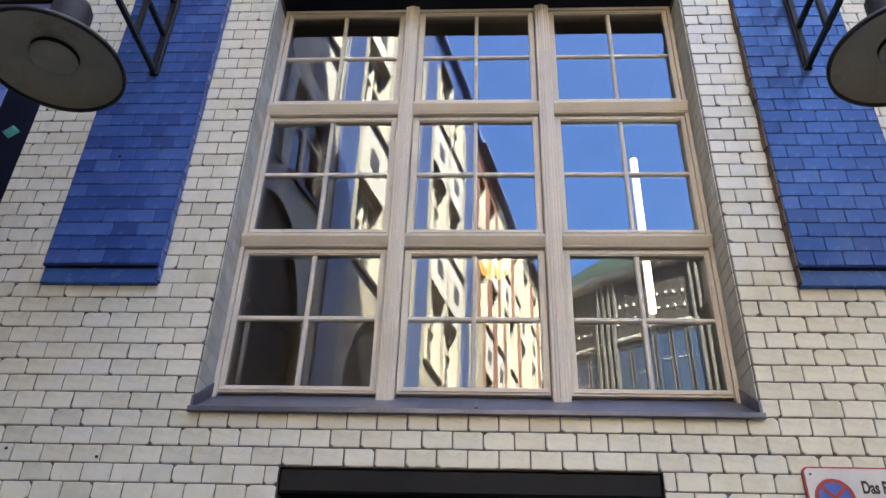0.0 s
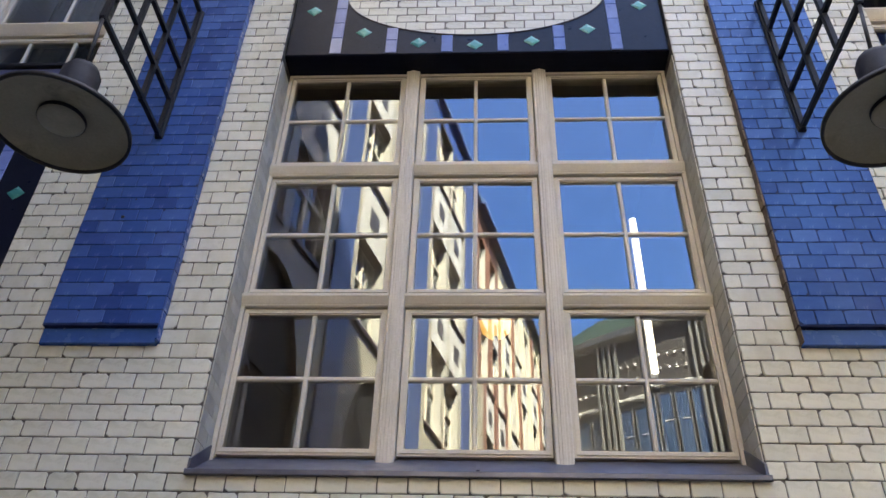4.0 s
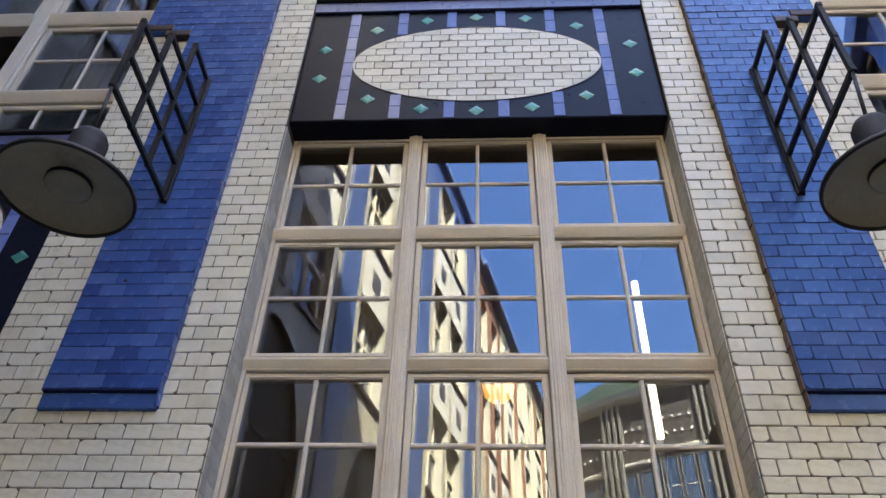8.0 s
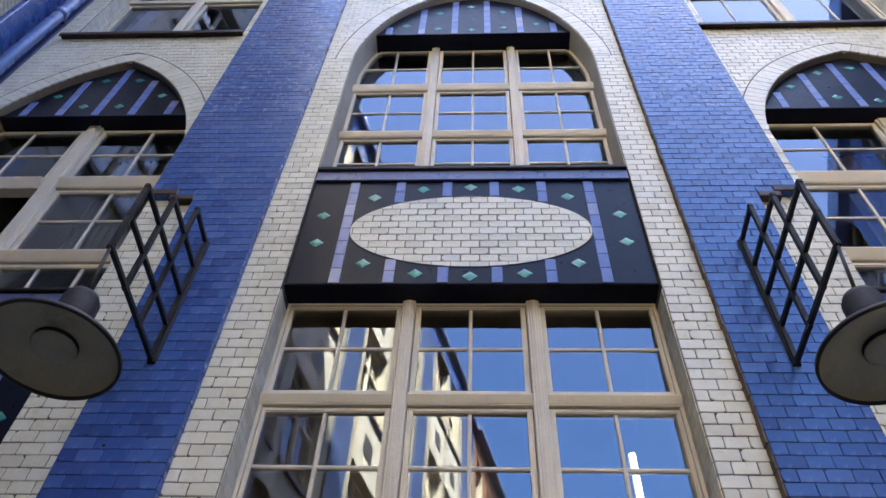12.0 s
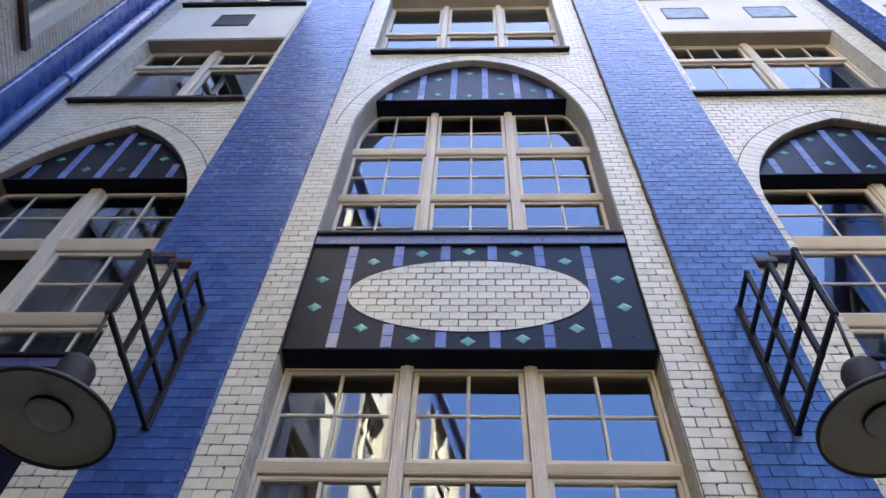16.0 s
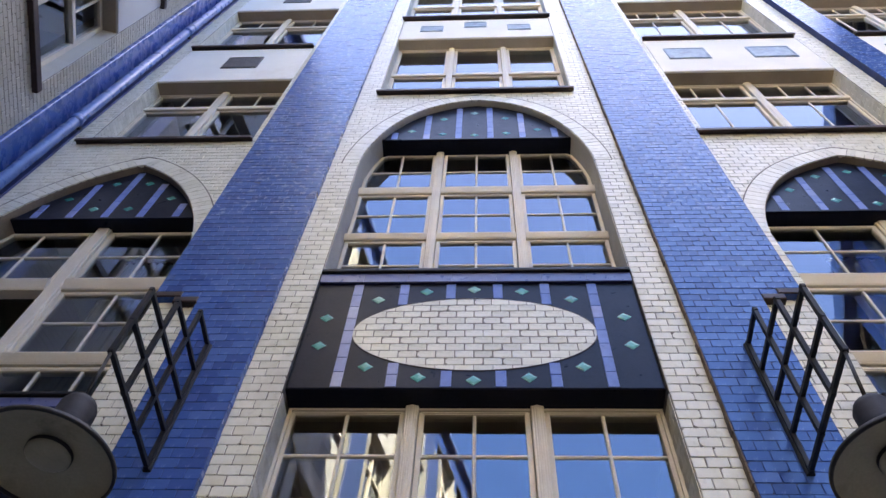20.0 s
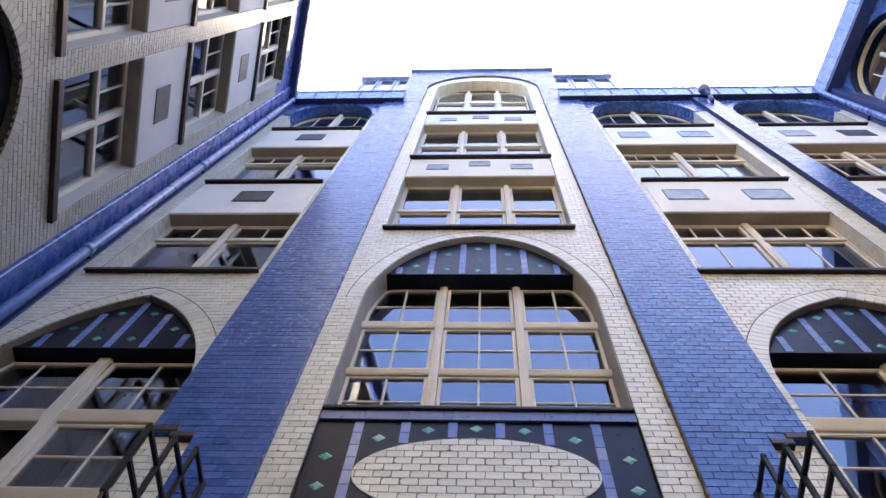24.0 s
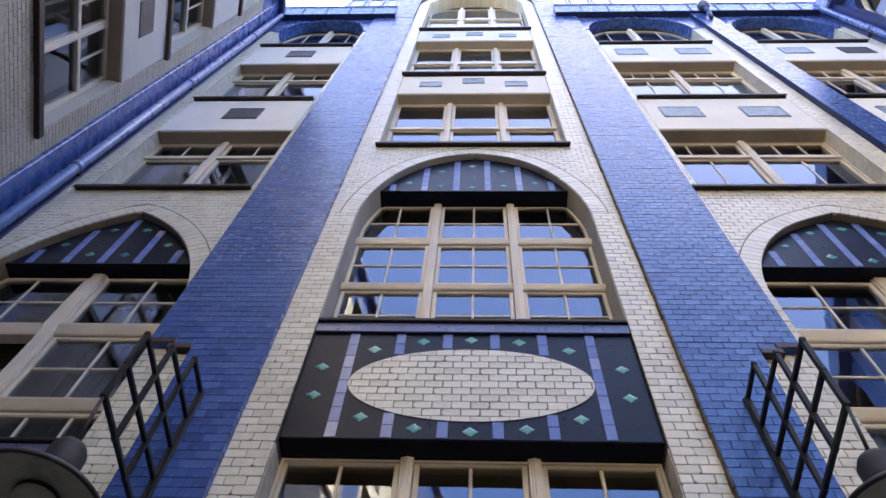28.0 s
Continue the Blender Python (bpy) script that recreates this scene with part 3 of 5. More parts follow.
def window(name, label, x0, x1, z0, zrows, posts, y, parent=None, head=None, rail=0.045, post_w=0.085, beam_w=0.115, bars="cross", fine=True, edge=0.02, nose=0.0, ajar=None):
    """A timber window. zrows: (foot, head) of each row of sashes, from below; posts: the x of the mullions; head: an Opening that arches its top."""
    win = hub(name)
    win.parent = parent
    tagged(win, label, "window", kind="structure")
    ztop = zrows[-1][1]
    edges = [x0] + [v for p in posts for v in (p - post_w / 2, p + post_w / 2)] + [x1]
    # outer frame
    if head is None:
        out = [(x0, z0), (x1, z0), (x1, ztop), (x0, ztop)]
        part("window_frame", Shape().ring(out, inset(out, edge), y - 0.01, y + 0.09), M_frame, win)
    for p in posts:
        if post_w > 0.12:
            post = Shape().soft(p - post_w / 2, p + post_w / 2, y - 0.012, y + 0.08, z0, ztop + 0.09, 0.005).soft(p - post_w * 0.36, p + post_w * 0.36, y - 0.03, y - 0.01, z0, ztop + 0.09, 0.004)
        else:
            post = timber(p - post_w / 2, p + post_w / 2, z0, ztop + 0.09, y - 0.03, y + 0.08, True, (0.004, 0.014))
        part("mullion", post, M_frame, win)
    for (a, b), (c, d) in zip(zrows, zrows[1:]):
        for p, q in zip(edges[::2], edges[1::2]):
            rail_s = Shape().soft(p, q, y - 0.014, y + 0.08, b, c, 0.005) if nose else timber(p, q, b, c, y - 0.014, y + 0.08, False)
            if nose:
                ya, yb, zt, zu, zl = y - 0.013, y - 0.014 - nose, c - 0.004, c - 0.026, b + 0.012
                prof = [(ya, zt), (yb, zt - 0.008), (yb, zu), (ya - 0.004, zl), (ya, zl)]
                rail_s.add([(x, v, z) for x in (p + 0.001, q - 0.001) for v, z in prof], [(0, 1, 2, 3, 4), (9, 8, 7, 6, 5)] + [(i, i + 5, (i + 1) % 5 + 5, (i + 1) % 5) for i in range(5)])
            part("transom", rail_s, M_frame, win)
    for a, b in zrows:
        for p, q in zip(edges[::2], edges[1::2]):
            ee = edge * 0.6
            pa, pb = p + (ee if p == x0 else 0.004), q - (ee if q == x1 else 0.004)
            poly = [(pa, a + 0.009), (pb, a + 0.009), (pb, b - 0.005), (pa, b - 0.005)]
            if head is not None:
                top = []
                for i in range(13):
                    x = pb + (pa - pb) * i / 12
                    top.append((x, min(b - 0.004, head.top(x) - 0.012)))
                if top[0][1] < b - 0.01 or top[-1][1] < b - 0.01:
                    keep = [t for t in top if t[1] > a + 0.06]
                    poly = [(keep[-1][0], a + 0.004), (keep[0][0], a + 0.004)] + keep
            mid = (pa + pb) / 2
            kind = bars if isinstance(bars, str) else bars[zrows.index((a, b))]
            bx = [mid] if kind in ("cross", "v") else []
            bz = [(a + b) / 2] if kind in ("cross", "h") else []
            if kind == "thirds":
                bx = [pa + (pb - pa) / 3, pa + 2 * (pb - pa) / 3]
            sash = casement(win, poly, y + 0.01, bx, bz, rail, None, fine)
            if ajar == (zrows.index((a, b)), edges.index(p) // 2):
                hinge = pose(pa + 0.02, y + 0.05, 0)
                sash.matrix_world = hinge @ pose(0, 0, 0, 0, 0, 78) @ hinge.inverted() @ sash.matrix_world
    return win


# ---- main facade ----
YF, YW, ZE = 3.2, 3.40, 20.7  # brick face, window face, eave
rng = random.Random(7)
c_low = Opening(-1.264, 1.16, 2.728, 10.9, 1.9, 0.14, 2.6)
c_up = Opening(-1.295, 1.145, 11.16, 24.4, 1.25, 0.0, 2.2)
door_hole = Opening(-0.84, 0.72, 0.0, 2.503)
l_low = Opening(-4.615, -2.485, 3.72, 9.04, 1.8, 0.38, 2.5)
r_low = Opening(2.42, 4.78, 3.72, 9.04, 1.6, 0.35, 3.1)
l_up = Opening(-4.45, -2.56, 9.64, 20.55, 1.35, 0.0, 3.2)
r_up = Opening(2.43, 4.66, 9.64, 20.55, 1.35, 0.0, 3.2)
r2_up = Opening(5.55, 7.70, 9.64, 20.45, 1.35, 0.0, 3.2)
holes = [c_low, c_up, door_hole, l_low, r_low, l_up, r_up, r2_up]

wall = part("wall_main", wall_shape(-4.9, 8.25, 0.0, ZE, holes, YF + 0.006, 3.62), M_mortar)
tagged(wall, "tall courtyard facade of white and blue glazed brick", "wall", kind="structure")
white_arch = Opening(-1.546, 1.436, 0.0, 25.1, 2.1, 0.0, 2.2)
gs, g2 = wall_shape(-2.2, 2.0, ZE, 26.05, [white_arch], YF - 0.045, 3.62), wall_shape(-1.546, 1.436, ZE, 25.2, [c_up], YF + 0.006, 3.60)
gable = part("wall_gable", gs.add(g2.v, g2.f), M_mortar)
tagged(gable, "blue glazed brick gable rising above the eaves", "wall", kind="structure")

L_OUT, L_IN, R_IN, R_OUT = -2.465, -1.546, 1.436, 2.328
pil_holes = [Opening(-2.112, L_IN, 3.35, 6.42), Opening(L_OUT, L_IN, 6.42, 19.3), Opening(R_IN, 2.02, 3.35, 6.42), Opening(R_IN, R_OUT, 6.42, 19.3), Opening(4.96, 5.41, 0, 19.3), Opening(-4.9, -4.68, 0, 19.3)]


# ---- pilasters ----
def pilaster(name, x0, x1, xo0, xo1, side):
    """A blue brick strip: narrow below, stepped out over two corbels above. xo0, xo1: its wide part."""
    ob = part(name, Shape().box(x0, x1, YF - 0.0472, YF + 0.004, 3.44, 6.50).box(xo0, xo1, YF - 0.0472, YF + 0.004, 6.50, ZE), M_bluejoint)
    tagged(ob, "tall blue glazed brick pilaster with a stepped foot", "pilaster", "blue pilasters", kind="structure")
    part("foot_course", Shape().soft(x0, x1, YF - 0.028, YF + 0.004, 3.352, 3.436, 0.005), M_blue, ob, "slightly recessed blue brick foot")
    a, b = (xo0, x1) if side < 0 else (x0, xo1)
    w = abs((xo0 - x0) if side < 0 else (xo1 - x1))
    c0, c1 = (xo0 + w * 0.48, x0 + 0.001) if side < 0 else (x1 - 0.001, xo1 - w * 0.48)
    part("corbel", Shape().soft(c0, c1, YF - 0.06, YF + 0.004, 6.36, 6.425, 0.006), M_brownsill, ob, "dark brown glazed corbel")
    d0, d1 = (xo0, x0 - w * 0.40) if side < 0 else (x1 + w * 0.40, xo1)
    part("corbel", Shape().soft(d0, d1, YF - 0.06, YF + 0.004, 6.432, 6.498, 0.006), M_brownsill, ob, "dark brown glazed corbel")
    jx = 0.0022 if side < 0 else 0.0042
    s1, near1 = lay(x0, x1, 3.44, 6.50, [], YF - 0.05, rng, (x0 - 1, x1 + 1, 3.4, 6.6), jx=jx, xl=0.0385, xr=0.0385, edge=0.0014, tilt=0.0026)
    s2, near2 = lay(xo0, xo1, 6.50, ZE, [], YF - 0.05, rng, (xo0 - 1, xo1 + 1, 6.45, 7.8), jx=jx, xl=0.0385, xr=0.0385, edge=0.0014, tilt=0.0014)
    s2.add(s1.v, s1.f)
    s2.soft(min(c0, d0) if side < 0 else x1 + 0.002, x0 - 0.002 if side < 0 else max(c1, d1), YF - 0.048, YF + 0.004, 6.425, 6.5, 0.004)
    tagged(part("blue_bricks", s2, M_blue, ob), kind="stuff")
    single_bricks("brick", near1 + near2, YF - 0.05, M_blue1, ob, rng, 0.0012, 0.005)
    edge_s, z = Shape(), 3.36
    while z < ZE - BH:
        zn = (math.floor((z - ZO) / BH + 1e-4) + 1) * BH + ZO
        o = rng.uniform(0.0, 0.009)
        if side < 0:
            edge_s.box(x1 - 0.002, x1 + 0.001 + o * 0.7, YF - 0.046, YF + 0.004, z + JT / 2, zn - JT / 2)
        else:
            # Jutting brown teeth also stand in for shadows of the white brick ends.
            edge_s.box(x0 - 0.002 - o, x0 + 0.002, YF - 0.046, YF + 0.004, z + JT / 2, zn - JT / 2)
        z = zn
    part("side_face", edge_s, M_blue if side < 0 else M_umber, ob, "uneven blue glazed edge" if side < 0 else "unglazed brown brick edge with shadow-like teeth")
    return ob


pilaster("pilaster_left", -2.112, L_IN, L_OUT, L_IN, -1)
pilaster("pilaster_right", R_IN, 2.02, R_IN, R_OUT, 1)
pil2 = part("pilaster_far", Shape().box(4.96, 5.41, YF - 0.0872, YF + 0.004, 0.0, ZE), M_bluejoint)
tagged(pil2, "slim blue glazed brick pilaster", "pilaster", "blue pilasters", kind="structure")
tagged(part("blue_bricks", lay(4.96, 5.41, 8.0, ZE, [], YF - 0.09, rng, jx=0.0042, xl=0.0385, xr=0.0385, edge=0.0014, tilt=0.0014)[0], M_blue, pil2), kind="stuff")
cor = part("pilaster_corner", Shape().box(-4.9, -4.68, YF - 0.02, YF + 0.004, 0.0, ZE), M_bluedark)
tagged(cor, "narrow blue glazed strip in the courtyard corner", "pilaster", "blue pilasters", kind="structure")

# ---- frames round the two lamps' wall: bricks of the main wall ----


def lay_inside(x0, x1, z0, z1, y0, border, hole):
    """White courses between an arched border and the opening inside it."""
    s = Shape()
    for r in range(int((z0 - ZO) / BH), int((z1 - ZO) / BH)):
        za, zb = r * BH + ZO + JT / 2, (r + 1) * BH + ZO - JT / 2
        o, i = border.span(zb), hole.span((za + zb) / 2)
        if not o:
            continue
        for p, q in ([(o[0], i[0]), (i[1], o[1])] if i else [o]):
            off = (r % 2) * BW / 2
            k = math.floor((p - off) / BW)
            while k * BW + off < q:
                a, b = max(p, k * BW + off) + JT / 2, min(q, (k + 1) * BW + off) - JT / 2
                k += 1
                if b - a > 0.012:
                    s.soft(a, b, y0, y0 + 0.03, za, zb, 0.004)
    return s


white, near_white = lay(-4.9, 8.25, 0.0, 19.3, holes + pil_holes, YF, rng, (-2.5, 2.0, 2.50, 3.30), 0.125, xr=0.081, edge=0.003)
tagged(part("white_bricks", white, M_white, wall), kind="stuff")
tagged(part("white_bricks", lay_inside(L_IN, R_IN, 19.3, 25.2, YF, white_arch, c_up), M_white, gable), kind="stuff")
fr_blue, _ = lay(-4.9, 8.25, 19.3, ZE, holes + [Opening(L_IN, R_IN, 0, 30)], YF - 0.006, rng)
tagged(part("blue_bricks", fr_blue, M_blue, wall), kind="stuff")
gb, _ = lay(-2.2, 2.0, ZE, 26.05, [c_up, white_arch], YF - 0.056, rng)
tagged(part("blue_bricks", gb, M_blue, gable), kind="stuff")
for h in (c_low, l_low, r_low):
    rw = 0.165 if h is c_low else 0.182
    tagged(part("arch_bricks", arch_ring(h, rw, YF - 0.004, rng), M_white, wall), kind="stuff")
    part("arch_joint", arch_line(h, rw, rw + 0.011, YF - 0.0045), M_mortar, wall)
single_bricks("brick", near_white, YF, M_white1, wall, rng, 0.0022)
part("gable_coping", Shape().soft(-2.28, 2.08, YF - 0.13, 3.7, 26.05, 26.16, 0.01), M_bluemetal, gable, "blue sheet metal coping")


# reveals of glazed brick inside the openings
def reveal(h, ztop, parent, y1=YW + 0.02):
    s = Shape()
    for r in range(int(math.ceil((h.z0 + 0.02 - ZO) / BH)), int((ztop - ZO) / BH)):
        za, zb = r * BH + ZO + JT / 2, (r + 1) * BH + ZO - JT / 2
        j = YF + 0.012
        cuts = [j, j + 0.06, j + 0.188, y1] if r % 2 else [j, j + 0.124, y1]
        for a, b in zip(cuts, cuts[1:]):
            if a >= y1:
                continue
            b = min(b, y1)
            s.box(h.x0 - 0.002, h.x0 + 0.006, a, b - JT, za, zb)
            s.box(h.x1 - 0.006, h.x1 + 0.002, a, b - JT, za, zb)
    return tagged(part("reveal_bricks", s, M_reveal, parent), kind="stuff")


reveal(c_low, 5.45, wall)


def lining(h, z0, parent, material=None):
    """Smooth plaster on the sides and underside of an arched opening."""
    s, c, half = Shape(), (h.x0 + h.x1) / 2, (h.x1 - h.x0) / 2
    line = [(h.x0, z0)] + [(c + half * math.sin(math.pi / 2 * i / 40), h.top(c + half * math.sin(math.pi / 2 * i / 40))) for i in range(-40, 41)] + [(h.x1, z0)]
    inner = [(c + (x - c) * (1 - 0.006 / half), z - 0.006) for x, z in line]
    for (p, q), (r, t) in zip(zip(line, line[1:]), zip(inner, inner[1:])):
        s.prism([r, t, q, p], YF + 0.012, YW + 0.09)
    part("arch_lining", s, material or M_lining, parent, "brick arch underside, toned for shade" if material else "smooth grey white plaster reveal")


lining(c_low, 6.9, wall)
lining(l_low, 7.3, wall, M_archshade)
lining(r_low, 7.3, wall, M_archshade)
reveal(l_low, 7.3, wall)
reveal(r_low, 7.3, wall)
reveal(l_up, 19.2, wall)
reveal(r_up, 19.2, wall)
reveal(r2_up, 19.2, wall)
reveal(c_up, 22.9, wall)
lining(c_up, 22.8, wall, M_reveal)


# ---- spandrel panels ----
def diamond(x, z, y, parent, w=0.052, h=0.048):
    s = Shape()
    o = [(x - w, z), (x, z - h), (x + w, z), (x, z + h)]
    i = inset(o, 0.016)
    k = 4
    s.add([(a, y, b) for a, b in o] + [(a, y - 0.004, b) for a, b in i], [(0, 1, 5, 4), (1, 2, 6, 5), (2, 3, 7, 6), (3, 0, 4, 7), (4, 5, 6, 7)])
    s.prism(o, y, y + 0.01)
    part("diamond_tile", s, M_teal, parent)


def stripe(x, z0, z1, y, parent, w=0.072, material=None):
    n = max(1, round((z1 - z0) / 0.155))
    h = (z1 - z0) / n
    for i in range(n):
        part("stripe_tile", Shape().soft(x - w / 2, x + w / 2, y - 0.006, y + 0.01, z0 + i * h + 0.0015, z0 + (i + 1) * h - 0.0015, 0.003), material or M_stripe, parent)


def ellipse(cx, cz, rx, rz, n=64):
    return [(cx + rx * math.cos(6.28318 * i / n), cz + rz * math.sin(6.28318 * i / n)) for i in range(n)]


def oval_panel(x0, x1, z0, z1, y, name, label):
    """A black tiled panel with an oval of white brick, stripes and diamonds."""
    c, half, cz = (x0 + x1) / 2, (x1 - x0) / 2, (z0 + z1) / 2 - 0.014
    rx, rz, bed = half * 0.712, (z1 - z0) * 0.343, ZO - 0.014
    ob = part(name, Shape().soft(x0, x1, y, 3.50, z0, z1, 0.008), M_black)
    tagged(ob, label, "panel", "oval panels")
    part("oval_rim", Shape().ring(ellipse(c, cz, rx + 0.006, rz + 0.006), ellipse(c, cz, rx, rz), y - 0.005, y + 0.004), M_brownsill, ob)
    part("oval_joint", Shape().prism(ellipse(c, cz, rx, rz), y - 0.002, y + 0.004), M_palemortar, ob)
    s, near = Shape(), []
    for r in range(int(math.floor((cz - rz - bed) / BH)), int(math.ceil((cz + rz - bed) / BH))):
        za, zb = r * BH + bed + JT / 2, (r + 1) * BH + bed - JT / 2
        off = (r % 2) * BW / 2 + 0.012
        for k in range(int((c - rx) / BW) - 2, int((c + rx) / BW) + 2):
            a, b = k * BW + off + JT / 2, (k + 1) * BW + off - JT / 2
            inside = [((px - c) / rx) ** 2 + ((pz - cz) / rz) ** 2 < 0.985 for px in (a, b) for pz in (za, zb)]
            if all(inside):
                near.append((a, b, za, zb))
            elif any(inside) or ((min(max(c, a), b) - c) / rx) ** 2 + ((min(max(cz, za), zb) - cz) / rz) ** 2 < 0.95:
                poly = [(a, za), (b, za), (b, zb), (a, zb)]
                oval = ellipse(c, cz, rx * 0.994, rz * 0.994, 96)
                cutp = clip(oval, a, b, za, zb)
                if len(cutp) > 2:
                    s.prism(cutp, y - 0.004, y + 0.01)
    if s.v:
        part("cut_bricks", s, M_white, ob)
    single_bricks("brick", near, y - 0.0045, M_white1, ob, rng)
    for k in (-2.5, -1.5, -0.5, 0.5, 1.5, 2.5):
        x = c + k * half * 0.2945
        if abs(k) == 2.5:
            stripe(x, z0 + 0.012, z1 - 0.004, y, ob, material=M_stripeworn if k < 0 else None)
        else:
            e = rz * math.sqrt(max(0.0, 1 - ((abs(x - c) - 0.0) / rx) ** 2))
            stripe(x, z0 + 0.012, cz - e - 0.012, y, ob, material=M_stripeworn if k < -1 else None)
            stripe(x, cz + e + 0.012, z1 - 0.004, y, ob)
    for sx in (-2, -1, 0, 1, 2):
        dz = {0: 0.505, 1: 0.478, 2: 0.375}[abs(sx)] * (z1 - z0) / 1.16
        for sz in (-1, 1):
            diamond(c + sx * half * 0.298, cz + 0.014 + sz * dz, y - 0.002, ob)
    for sx in (-1, 1):
        for sz in (-1, 1):
            diamond(c + sx * half * 0.888, cz + 0.014 + sz * 0.166, y - 0.002, ob)
    return ob


oval_panel(-1.26, 1.156, 5.475, 6.71, YF + 0.03, "spandrel_panel", "black glazed tile panel with a white brick oval and teal diamonds")
oval_panel(-4.61, -2.49, 3.74, 5.27, YF + 0.03, "spandrel_panel", "black glazed tile panel with a white brick oval")
oval_panel(2.425, 4.775, 3.74, 5.27, YF + 0.03, "spandrel_panel", "black glazed tile panel with a white brick oval")


def ledge(x0, x1, z0, z1, zs, label):
    """A band of blue tiles under a thin dark sheet sill."""
    ob = hub("blue_ledge")
    tagged(ob, label, "ledge")
    n = max(4, round((x1 - x0) / 0.34))
    part("backing", Shape().box(x0, x1, YF + 0.02, 3.5, z0, z1 - 0.002), M_bluedark, ob)
    for i in range(n):
        a, b = x0 + (x1 - x0) * i / n, x0 + (x1 - x0) * (i + 1) / n
        part("ledge_tile", Shape().soft(a + 0.0006, b - 0.0006, YF + 0.005, YF + 0.03, z0, z1 - 0.004, 0.002), M_ledge, ob)
    part("sheet_sill", Shape().soft(x0 - 0.0, x1 + 0.0, YF - 0.02, YW + 0.08, z1, zs, 0.006), M_iron, ob, "thin dark sheet sill")


ledge(-1.258, 1.154, 6.712, 6.835, 6.875, "band of periwinkle tiles under a dark sill")
ledge(-4.61, -2.49, 5.272, 5.36, 5.39, "band of periwinkle tiles under a side window")
ledge(2.425, 4.775, 5.272, 5.36, 5.39, "band of periwinkle tiles under a side window")


def tympanum(h, z0, label, five=False):
    """The black tiled head of an arched window, over a deep beam."""
    y = YF + 0.08
    c, half = (h.x0 + h.x1) / 2, (h.x1 - h.x0) / 2
    mid = c - 0.02 if h is c_low else c
    pts = [(x, h.top(x) - 0.002) for x in (c + half * math.sin(math.pi / 2 * i / 30) for i in range(30, -31, -1)) if h.top(x) > z0 + 0.02]
    lo, hi = h.span(z0 + 0.01)
    ob = part("arch_panel", Shape().prism([(lo, z0), (hi, z0)] + pts, y, 3.5), M_black)
    tagged(ob, label, "panel", "arch panels")
    part("beam_edge", Shape().soft(lo + 0.004, hi - 0.004, y - 0.012, y + 0.004, z0 - 0.002, z0 + 0.03, 0.004), M_black, ob)
    step = 0.362 if h is c_low else 0.343
    for k in (-2, -1, 0, 1, 2) if five else (-2.5, -1.5, -0.5, 0.5, 1.5, 2.5):
        x = mid + k * step
        top = min(h.top(x - 0.036), h.top(x + 0.036)) - 0.03
        if top - z0 > 0.08:
            stripe(x, z0 + 0.034, top, y, ob)
    spots = ((-2, 0.285), (-1, 0.182), (0, 0.135), (1, 0.182), (2, 0.285), (-1, 0.66), (0, 0.85), (1, 0.66))
    if h is r_low:
        spots = ((-2, 0.46), (-1, 0.233), (0, 0.157), (1, 0.233), (2, 0.46), (-1, 0.753), (0, 0.853), (1, 0.753))
    if five:
        spots = ((-1.5, 0.435), (-0.5, 0.215), (0.5, 0.215), (1.5, 0.435), (-0.5, 0.78), (0.5, 0.78))
    for k, dz in spots:
        x, z = mid + k * step, z0 + dz
        if h.top(x - 0.05) > z + 0.05 and h.top(x + 0.05) > z + 0.05:
            diamond(x, z, y - 0.002, ob)
    return ob


tympanum(c_low, 9.79, "black glazed arch head with blue stripes and teal diamonds")
tympanum(l_low, 7.95, "black glazed arch head with blue stripes, above a side window", True)
tympanum(r_low, 7.95, "black glazed arch head with blue stripes, above a side window")

# ---- windows of the middle bay ----
P = (-0.448, 0.355)
window("window_1", "cream timber window of nine four-pane casements, closed", -1.255, 1.15, 2.835, [(2.899, 3.695), (3.772, 4.592), (4.678, 5.47)], P, YW, rail=0.033, nose=0.022)
zs = part("window_sill", Shape().add([(-1.268, YF - 0.018, 2.742), (1.166, YF - 0.018, 2.742), (1.166, YW + 0.03, 2.9), (-1.268, YW + 0.03, 2.9), (-1.268, YF - 0.018, 2.73), (1.166, YF - 0.018, 2.73), (1.166, YW + 0.03, 2.73), (-1.268, YW + 0.03, 2.73)],
                                         [(0, 1, 2, 3), (7, 6, 5, 4), (1, 5, 6, 2), (4, 0, 3, 7), (0, 4, 5, 1)]), M_zinc)
tagged(zs, "dull zinc sheet sill below the large window", "sill")
part("front_lip", Shape().soft(-1.27, 1.168, YF - 0.028, YF - 0.017, 2.726, 2.752, 0.004), M_zinc, zs)
for xa, xb in ((-1.262, -1.25), (1.146, 1.158)):
    part("side_upstand", Shape().add([(x, y, z) for x in (xa, xb) for y, z in ((YF - 0.02, 2.745), (YW, 2.88), (YW, 2.95), (YF - 0.02, 2.80))], [(0, 1, 2, 3), (7, 6, 5, 4), (0, 4, 5, 1), (1, 5, 6, 2), (2, 6, 7, 3), (3, 7, 4, 0)]), M_zinc, zs, "folded end of the zinc sheet")
part("sheet_seam", Shape().bar((-0.03, YF - 0.04, 2.75), (-0.03, YW, 2.886), 0.014, 0.006), M_zinc, zs)
window("window_2", "cream timber arched window of nine casements, closed", -1.262, 1.158, 6.87, [(6.98, 7.813), (7.905, 8.773), (8.883, 9.80)], (-0.455, 0.361), YW + 0.055, rail=0.035, nose=0.022, head=Opening(-1.264, 1.16, 6.9, 10.9, 1.9, 0.14, 2.6))
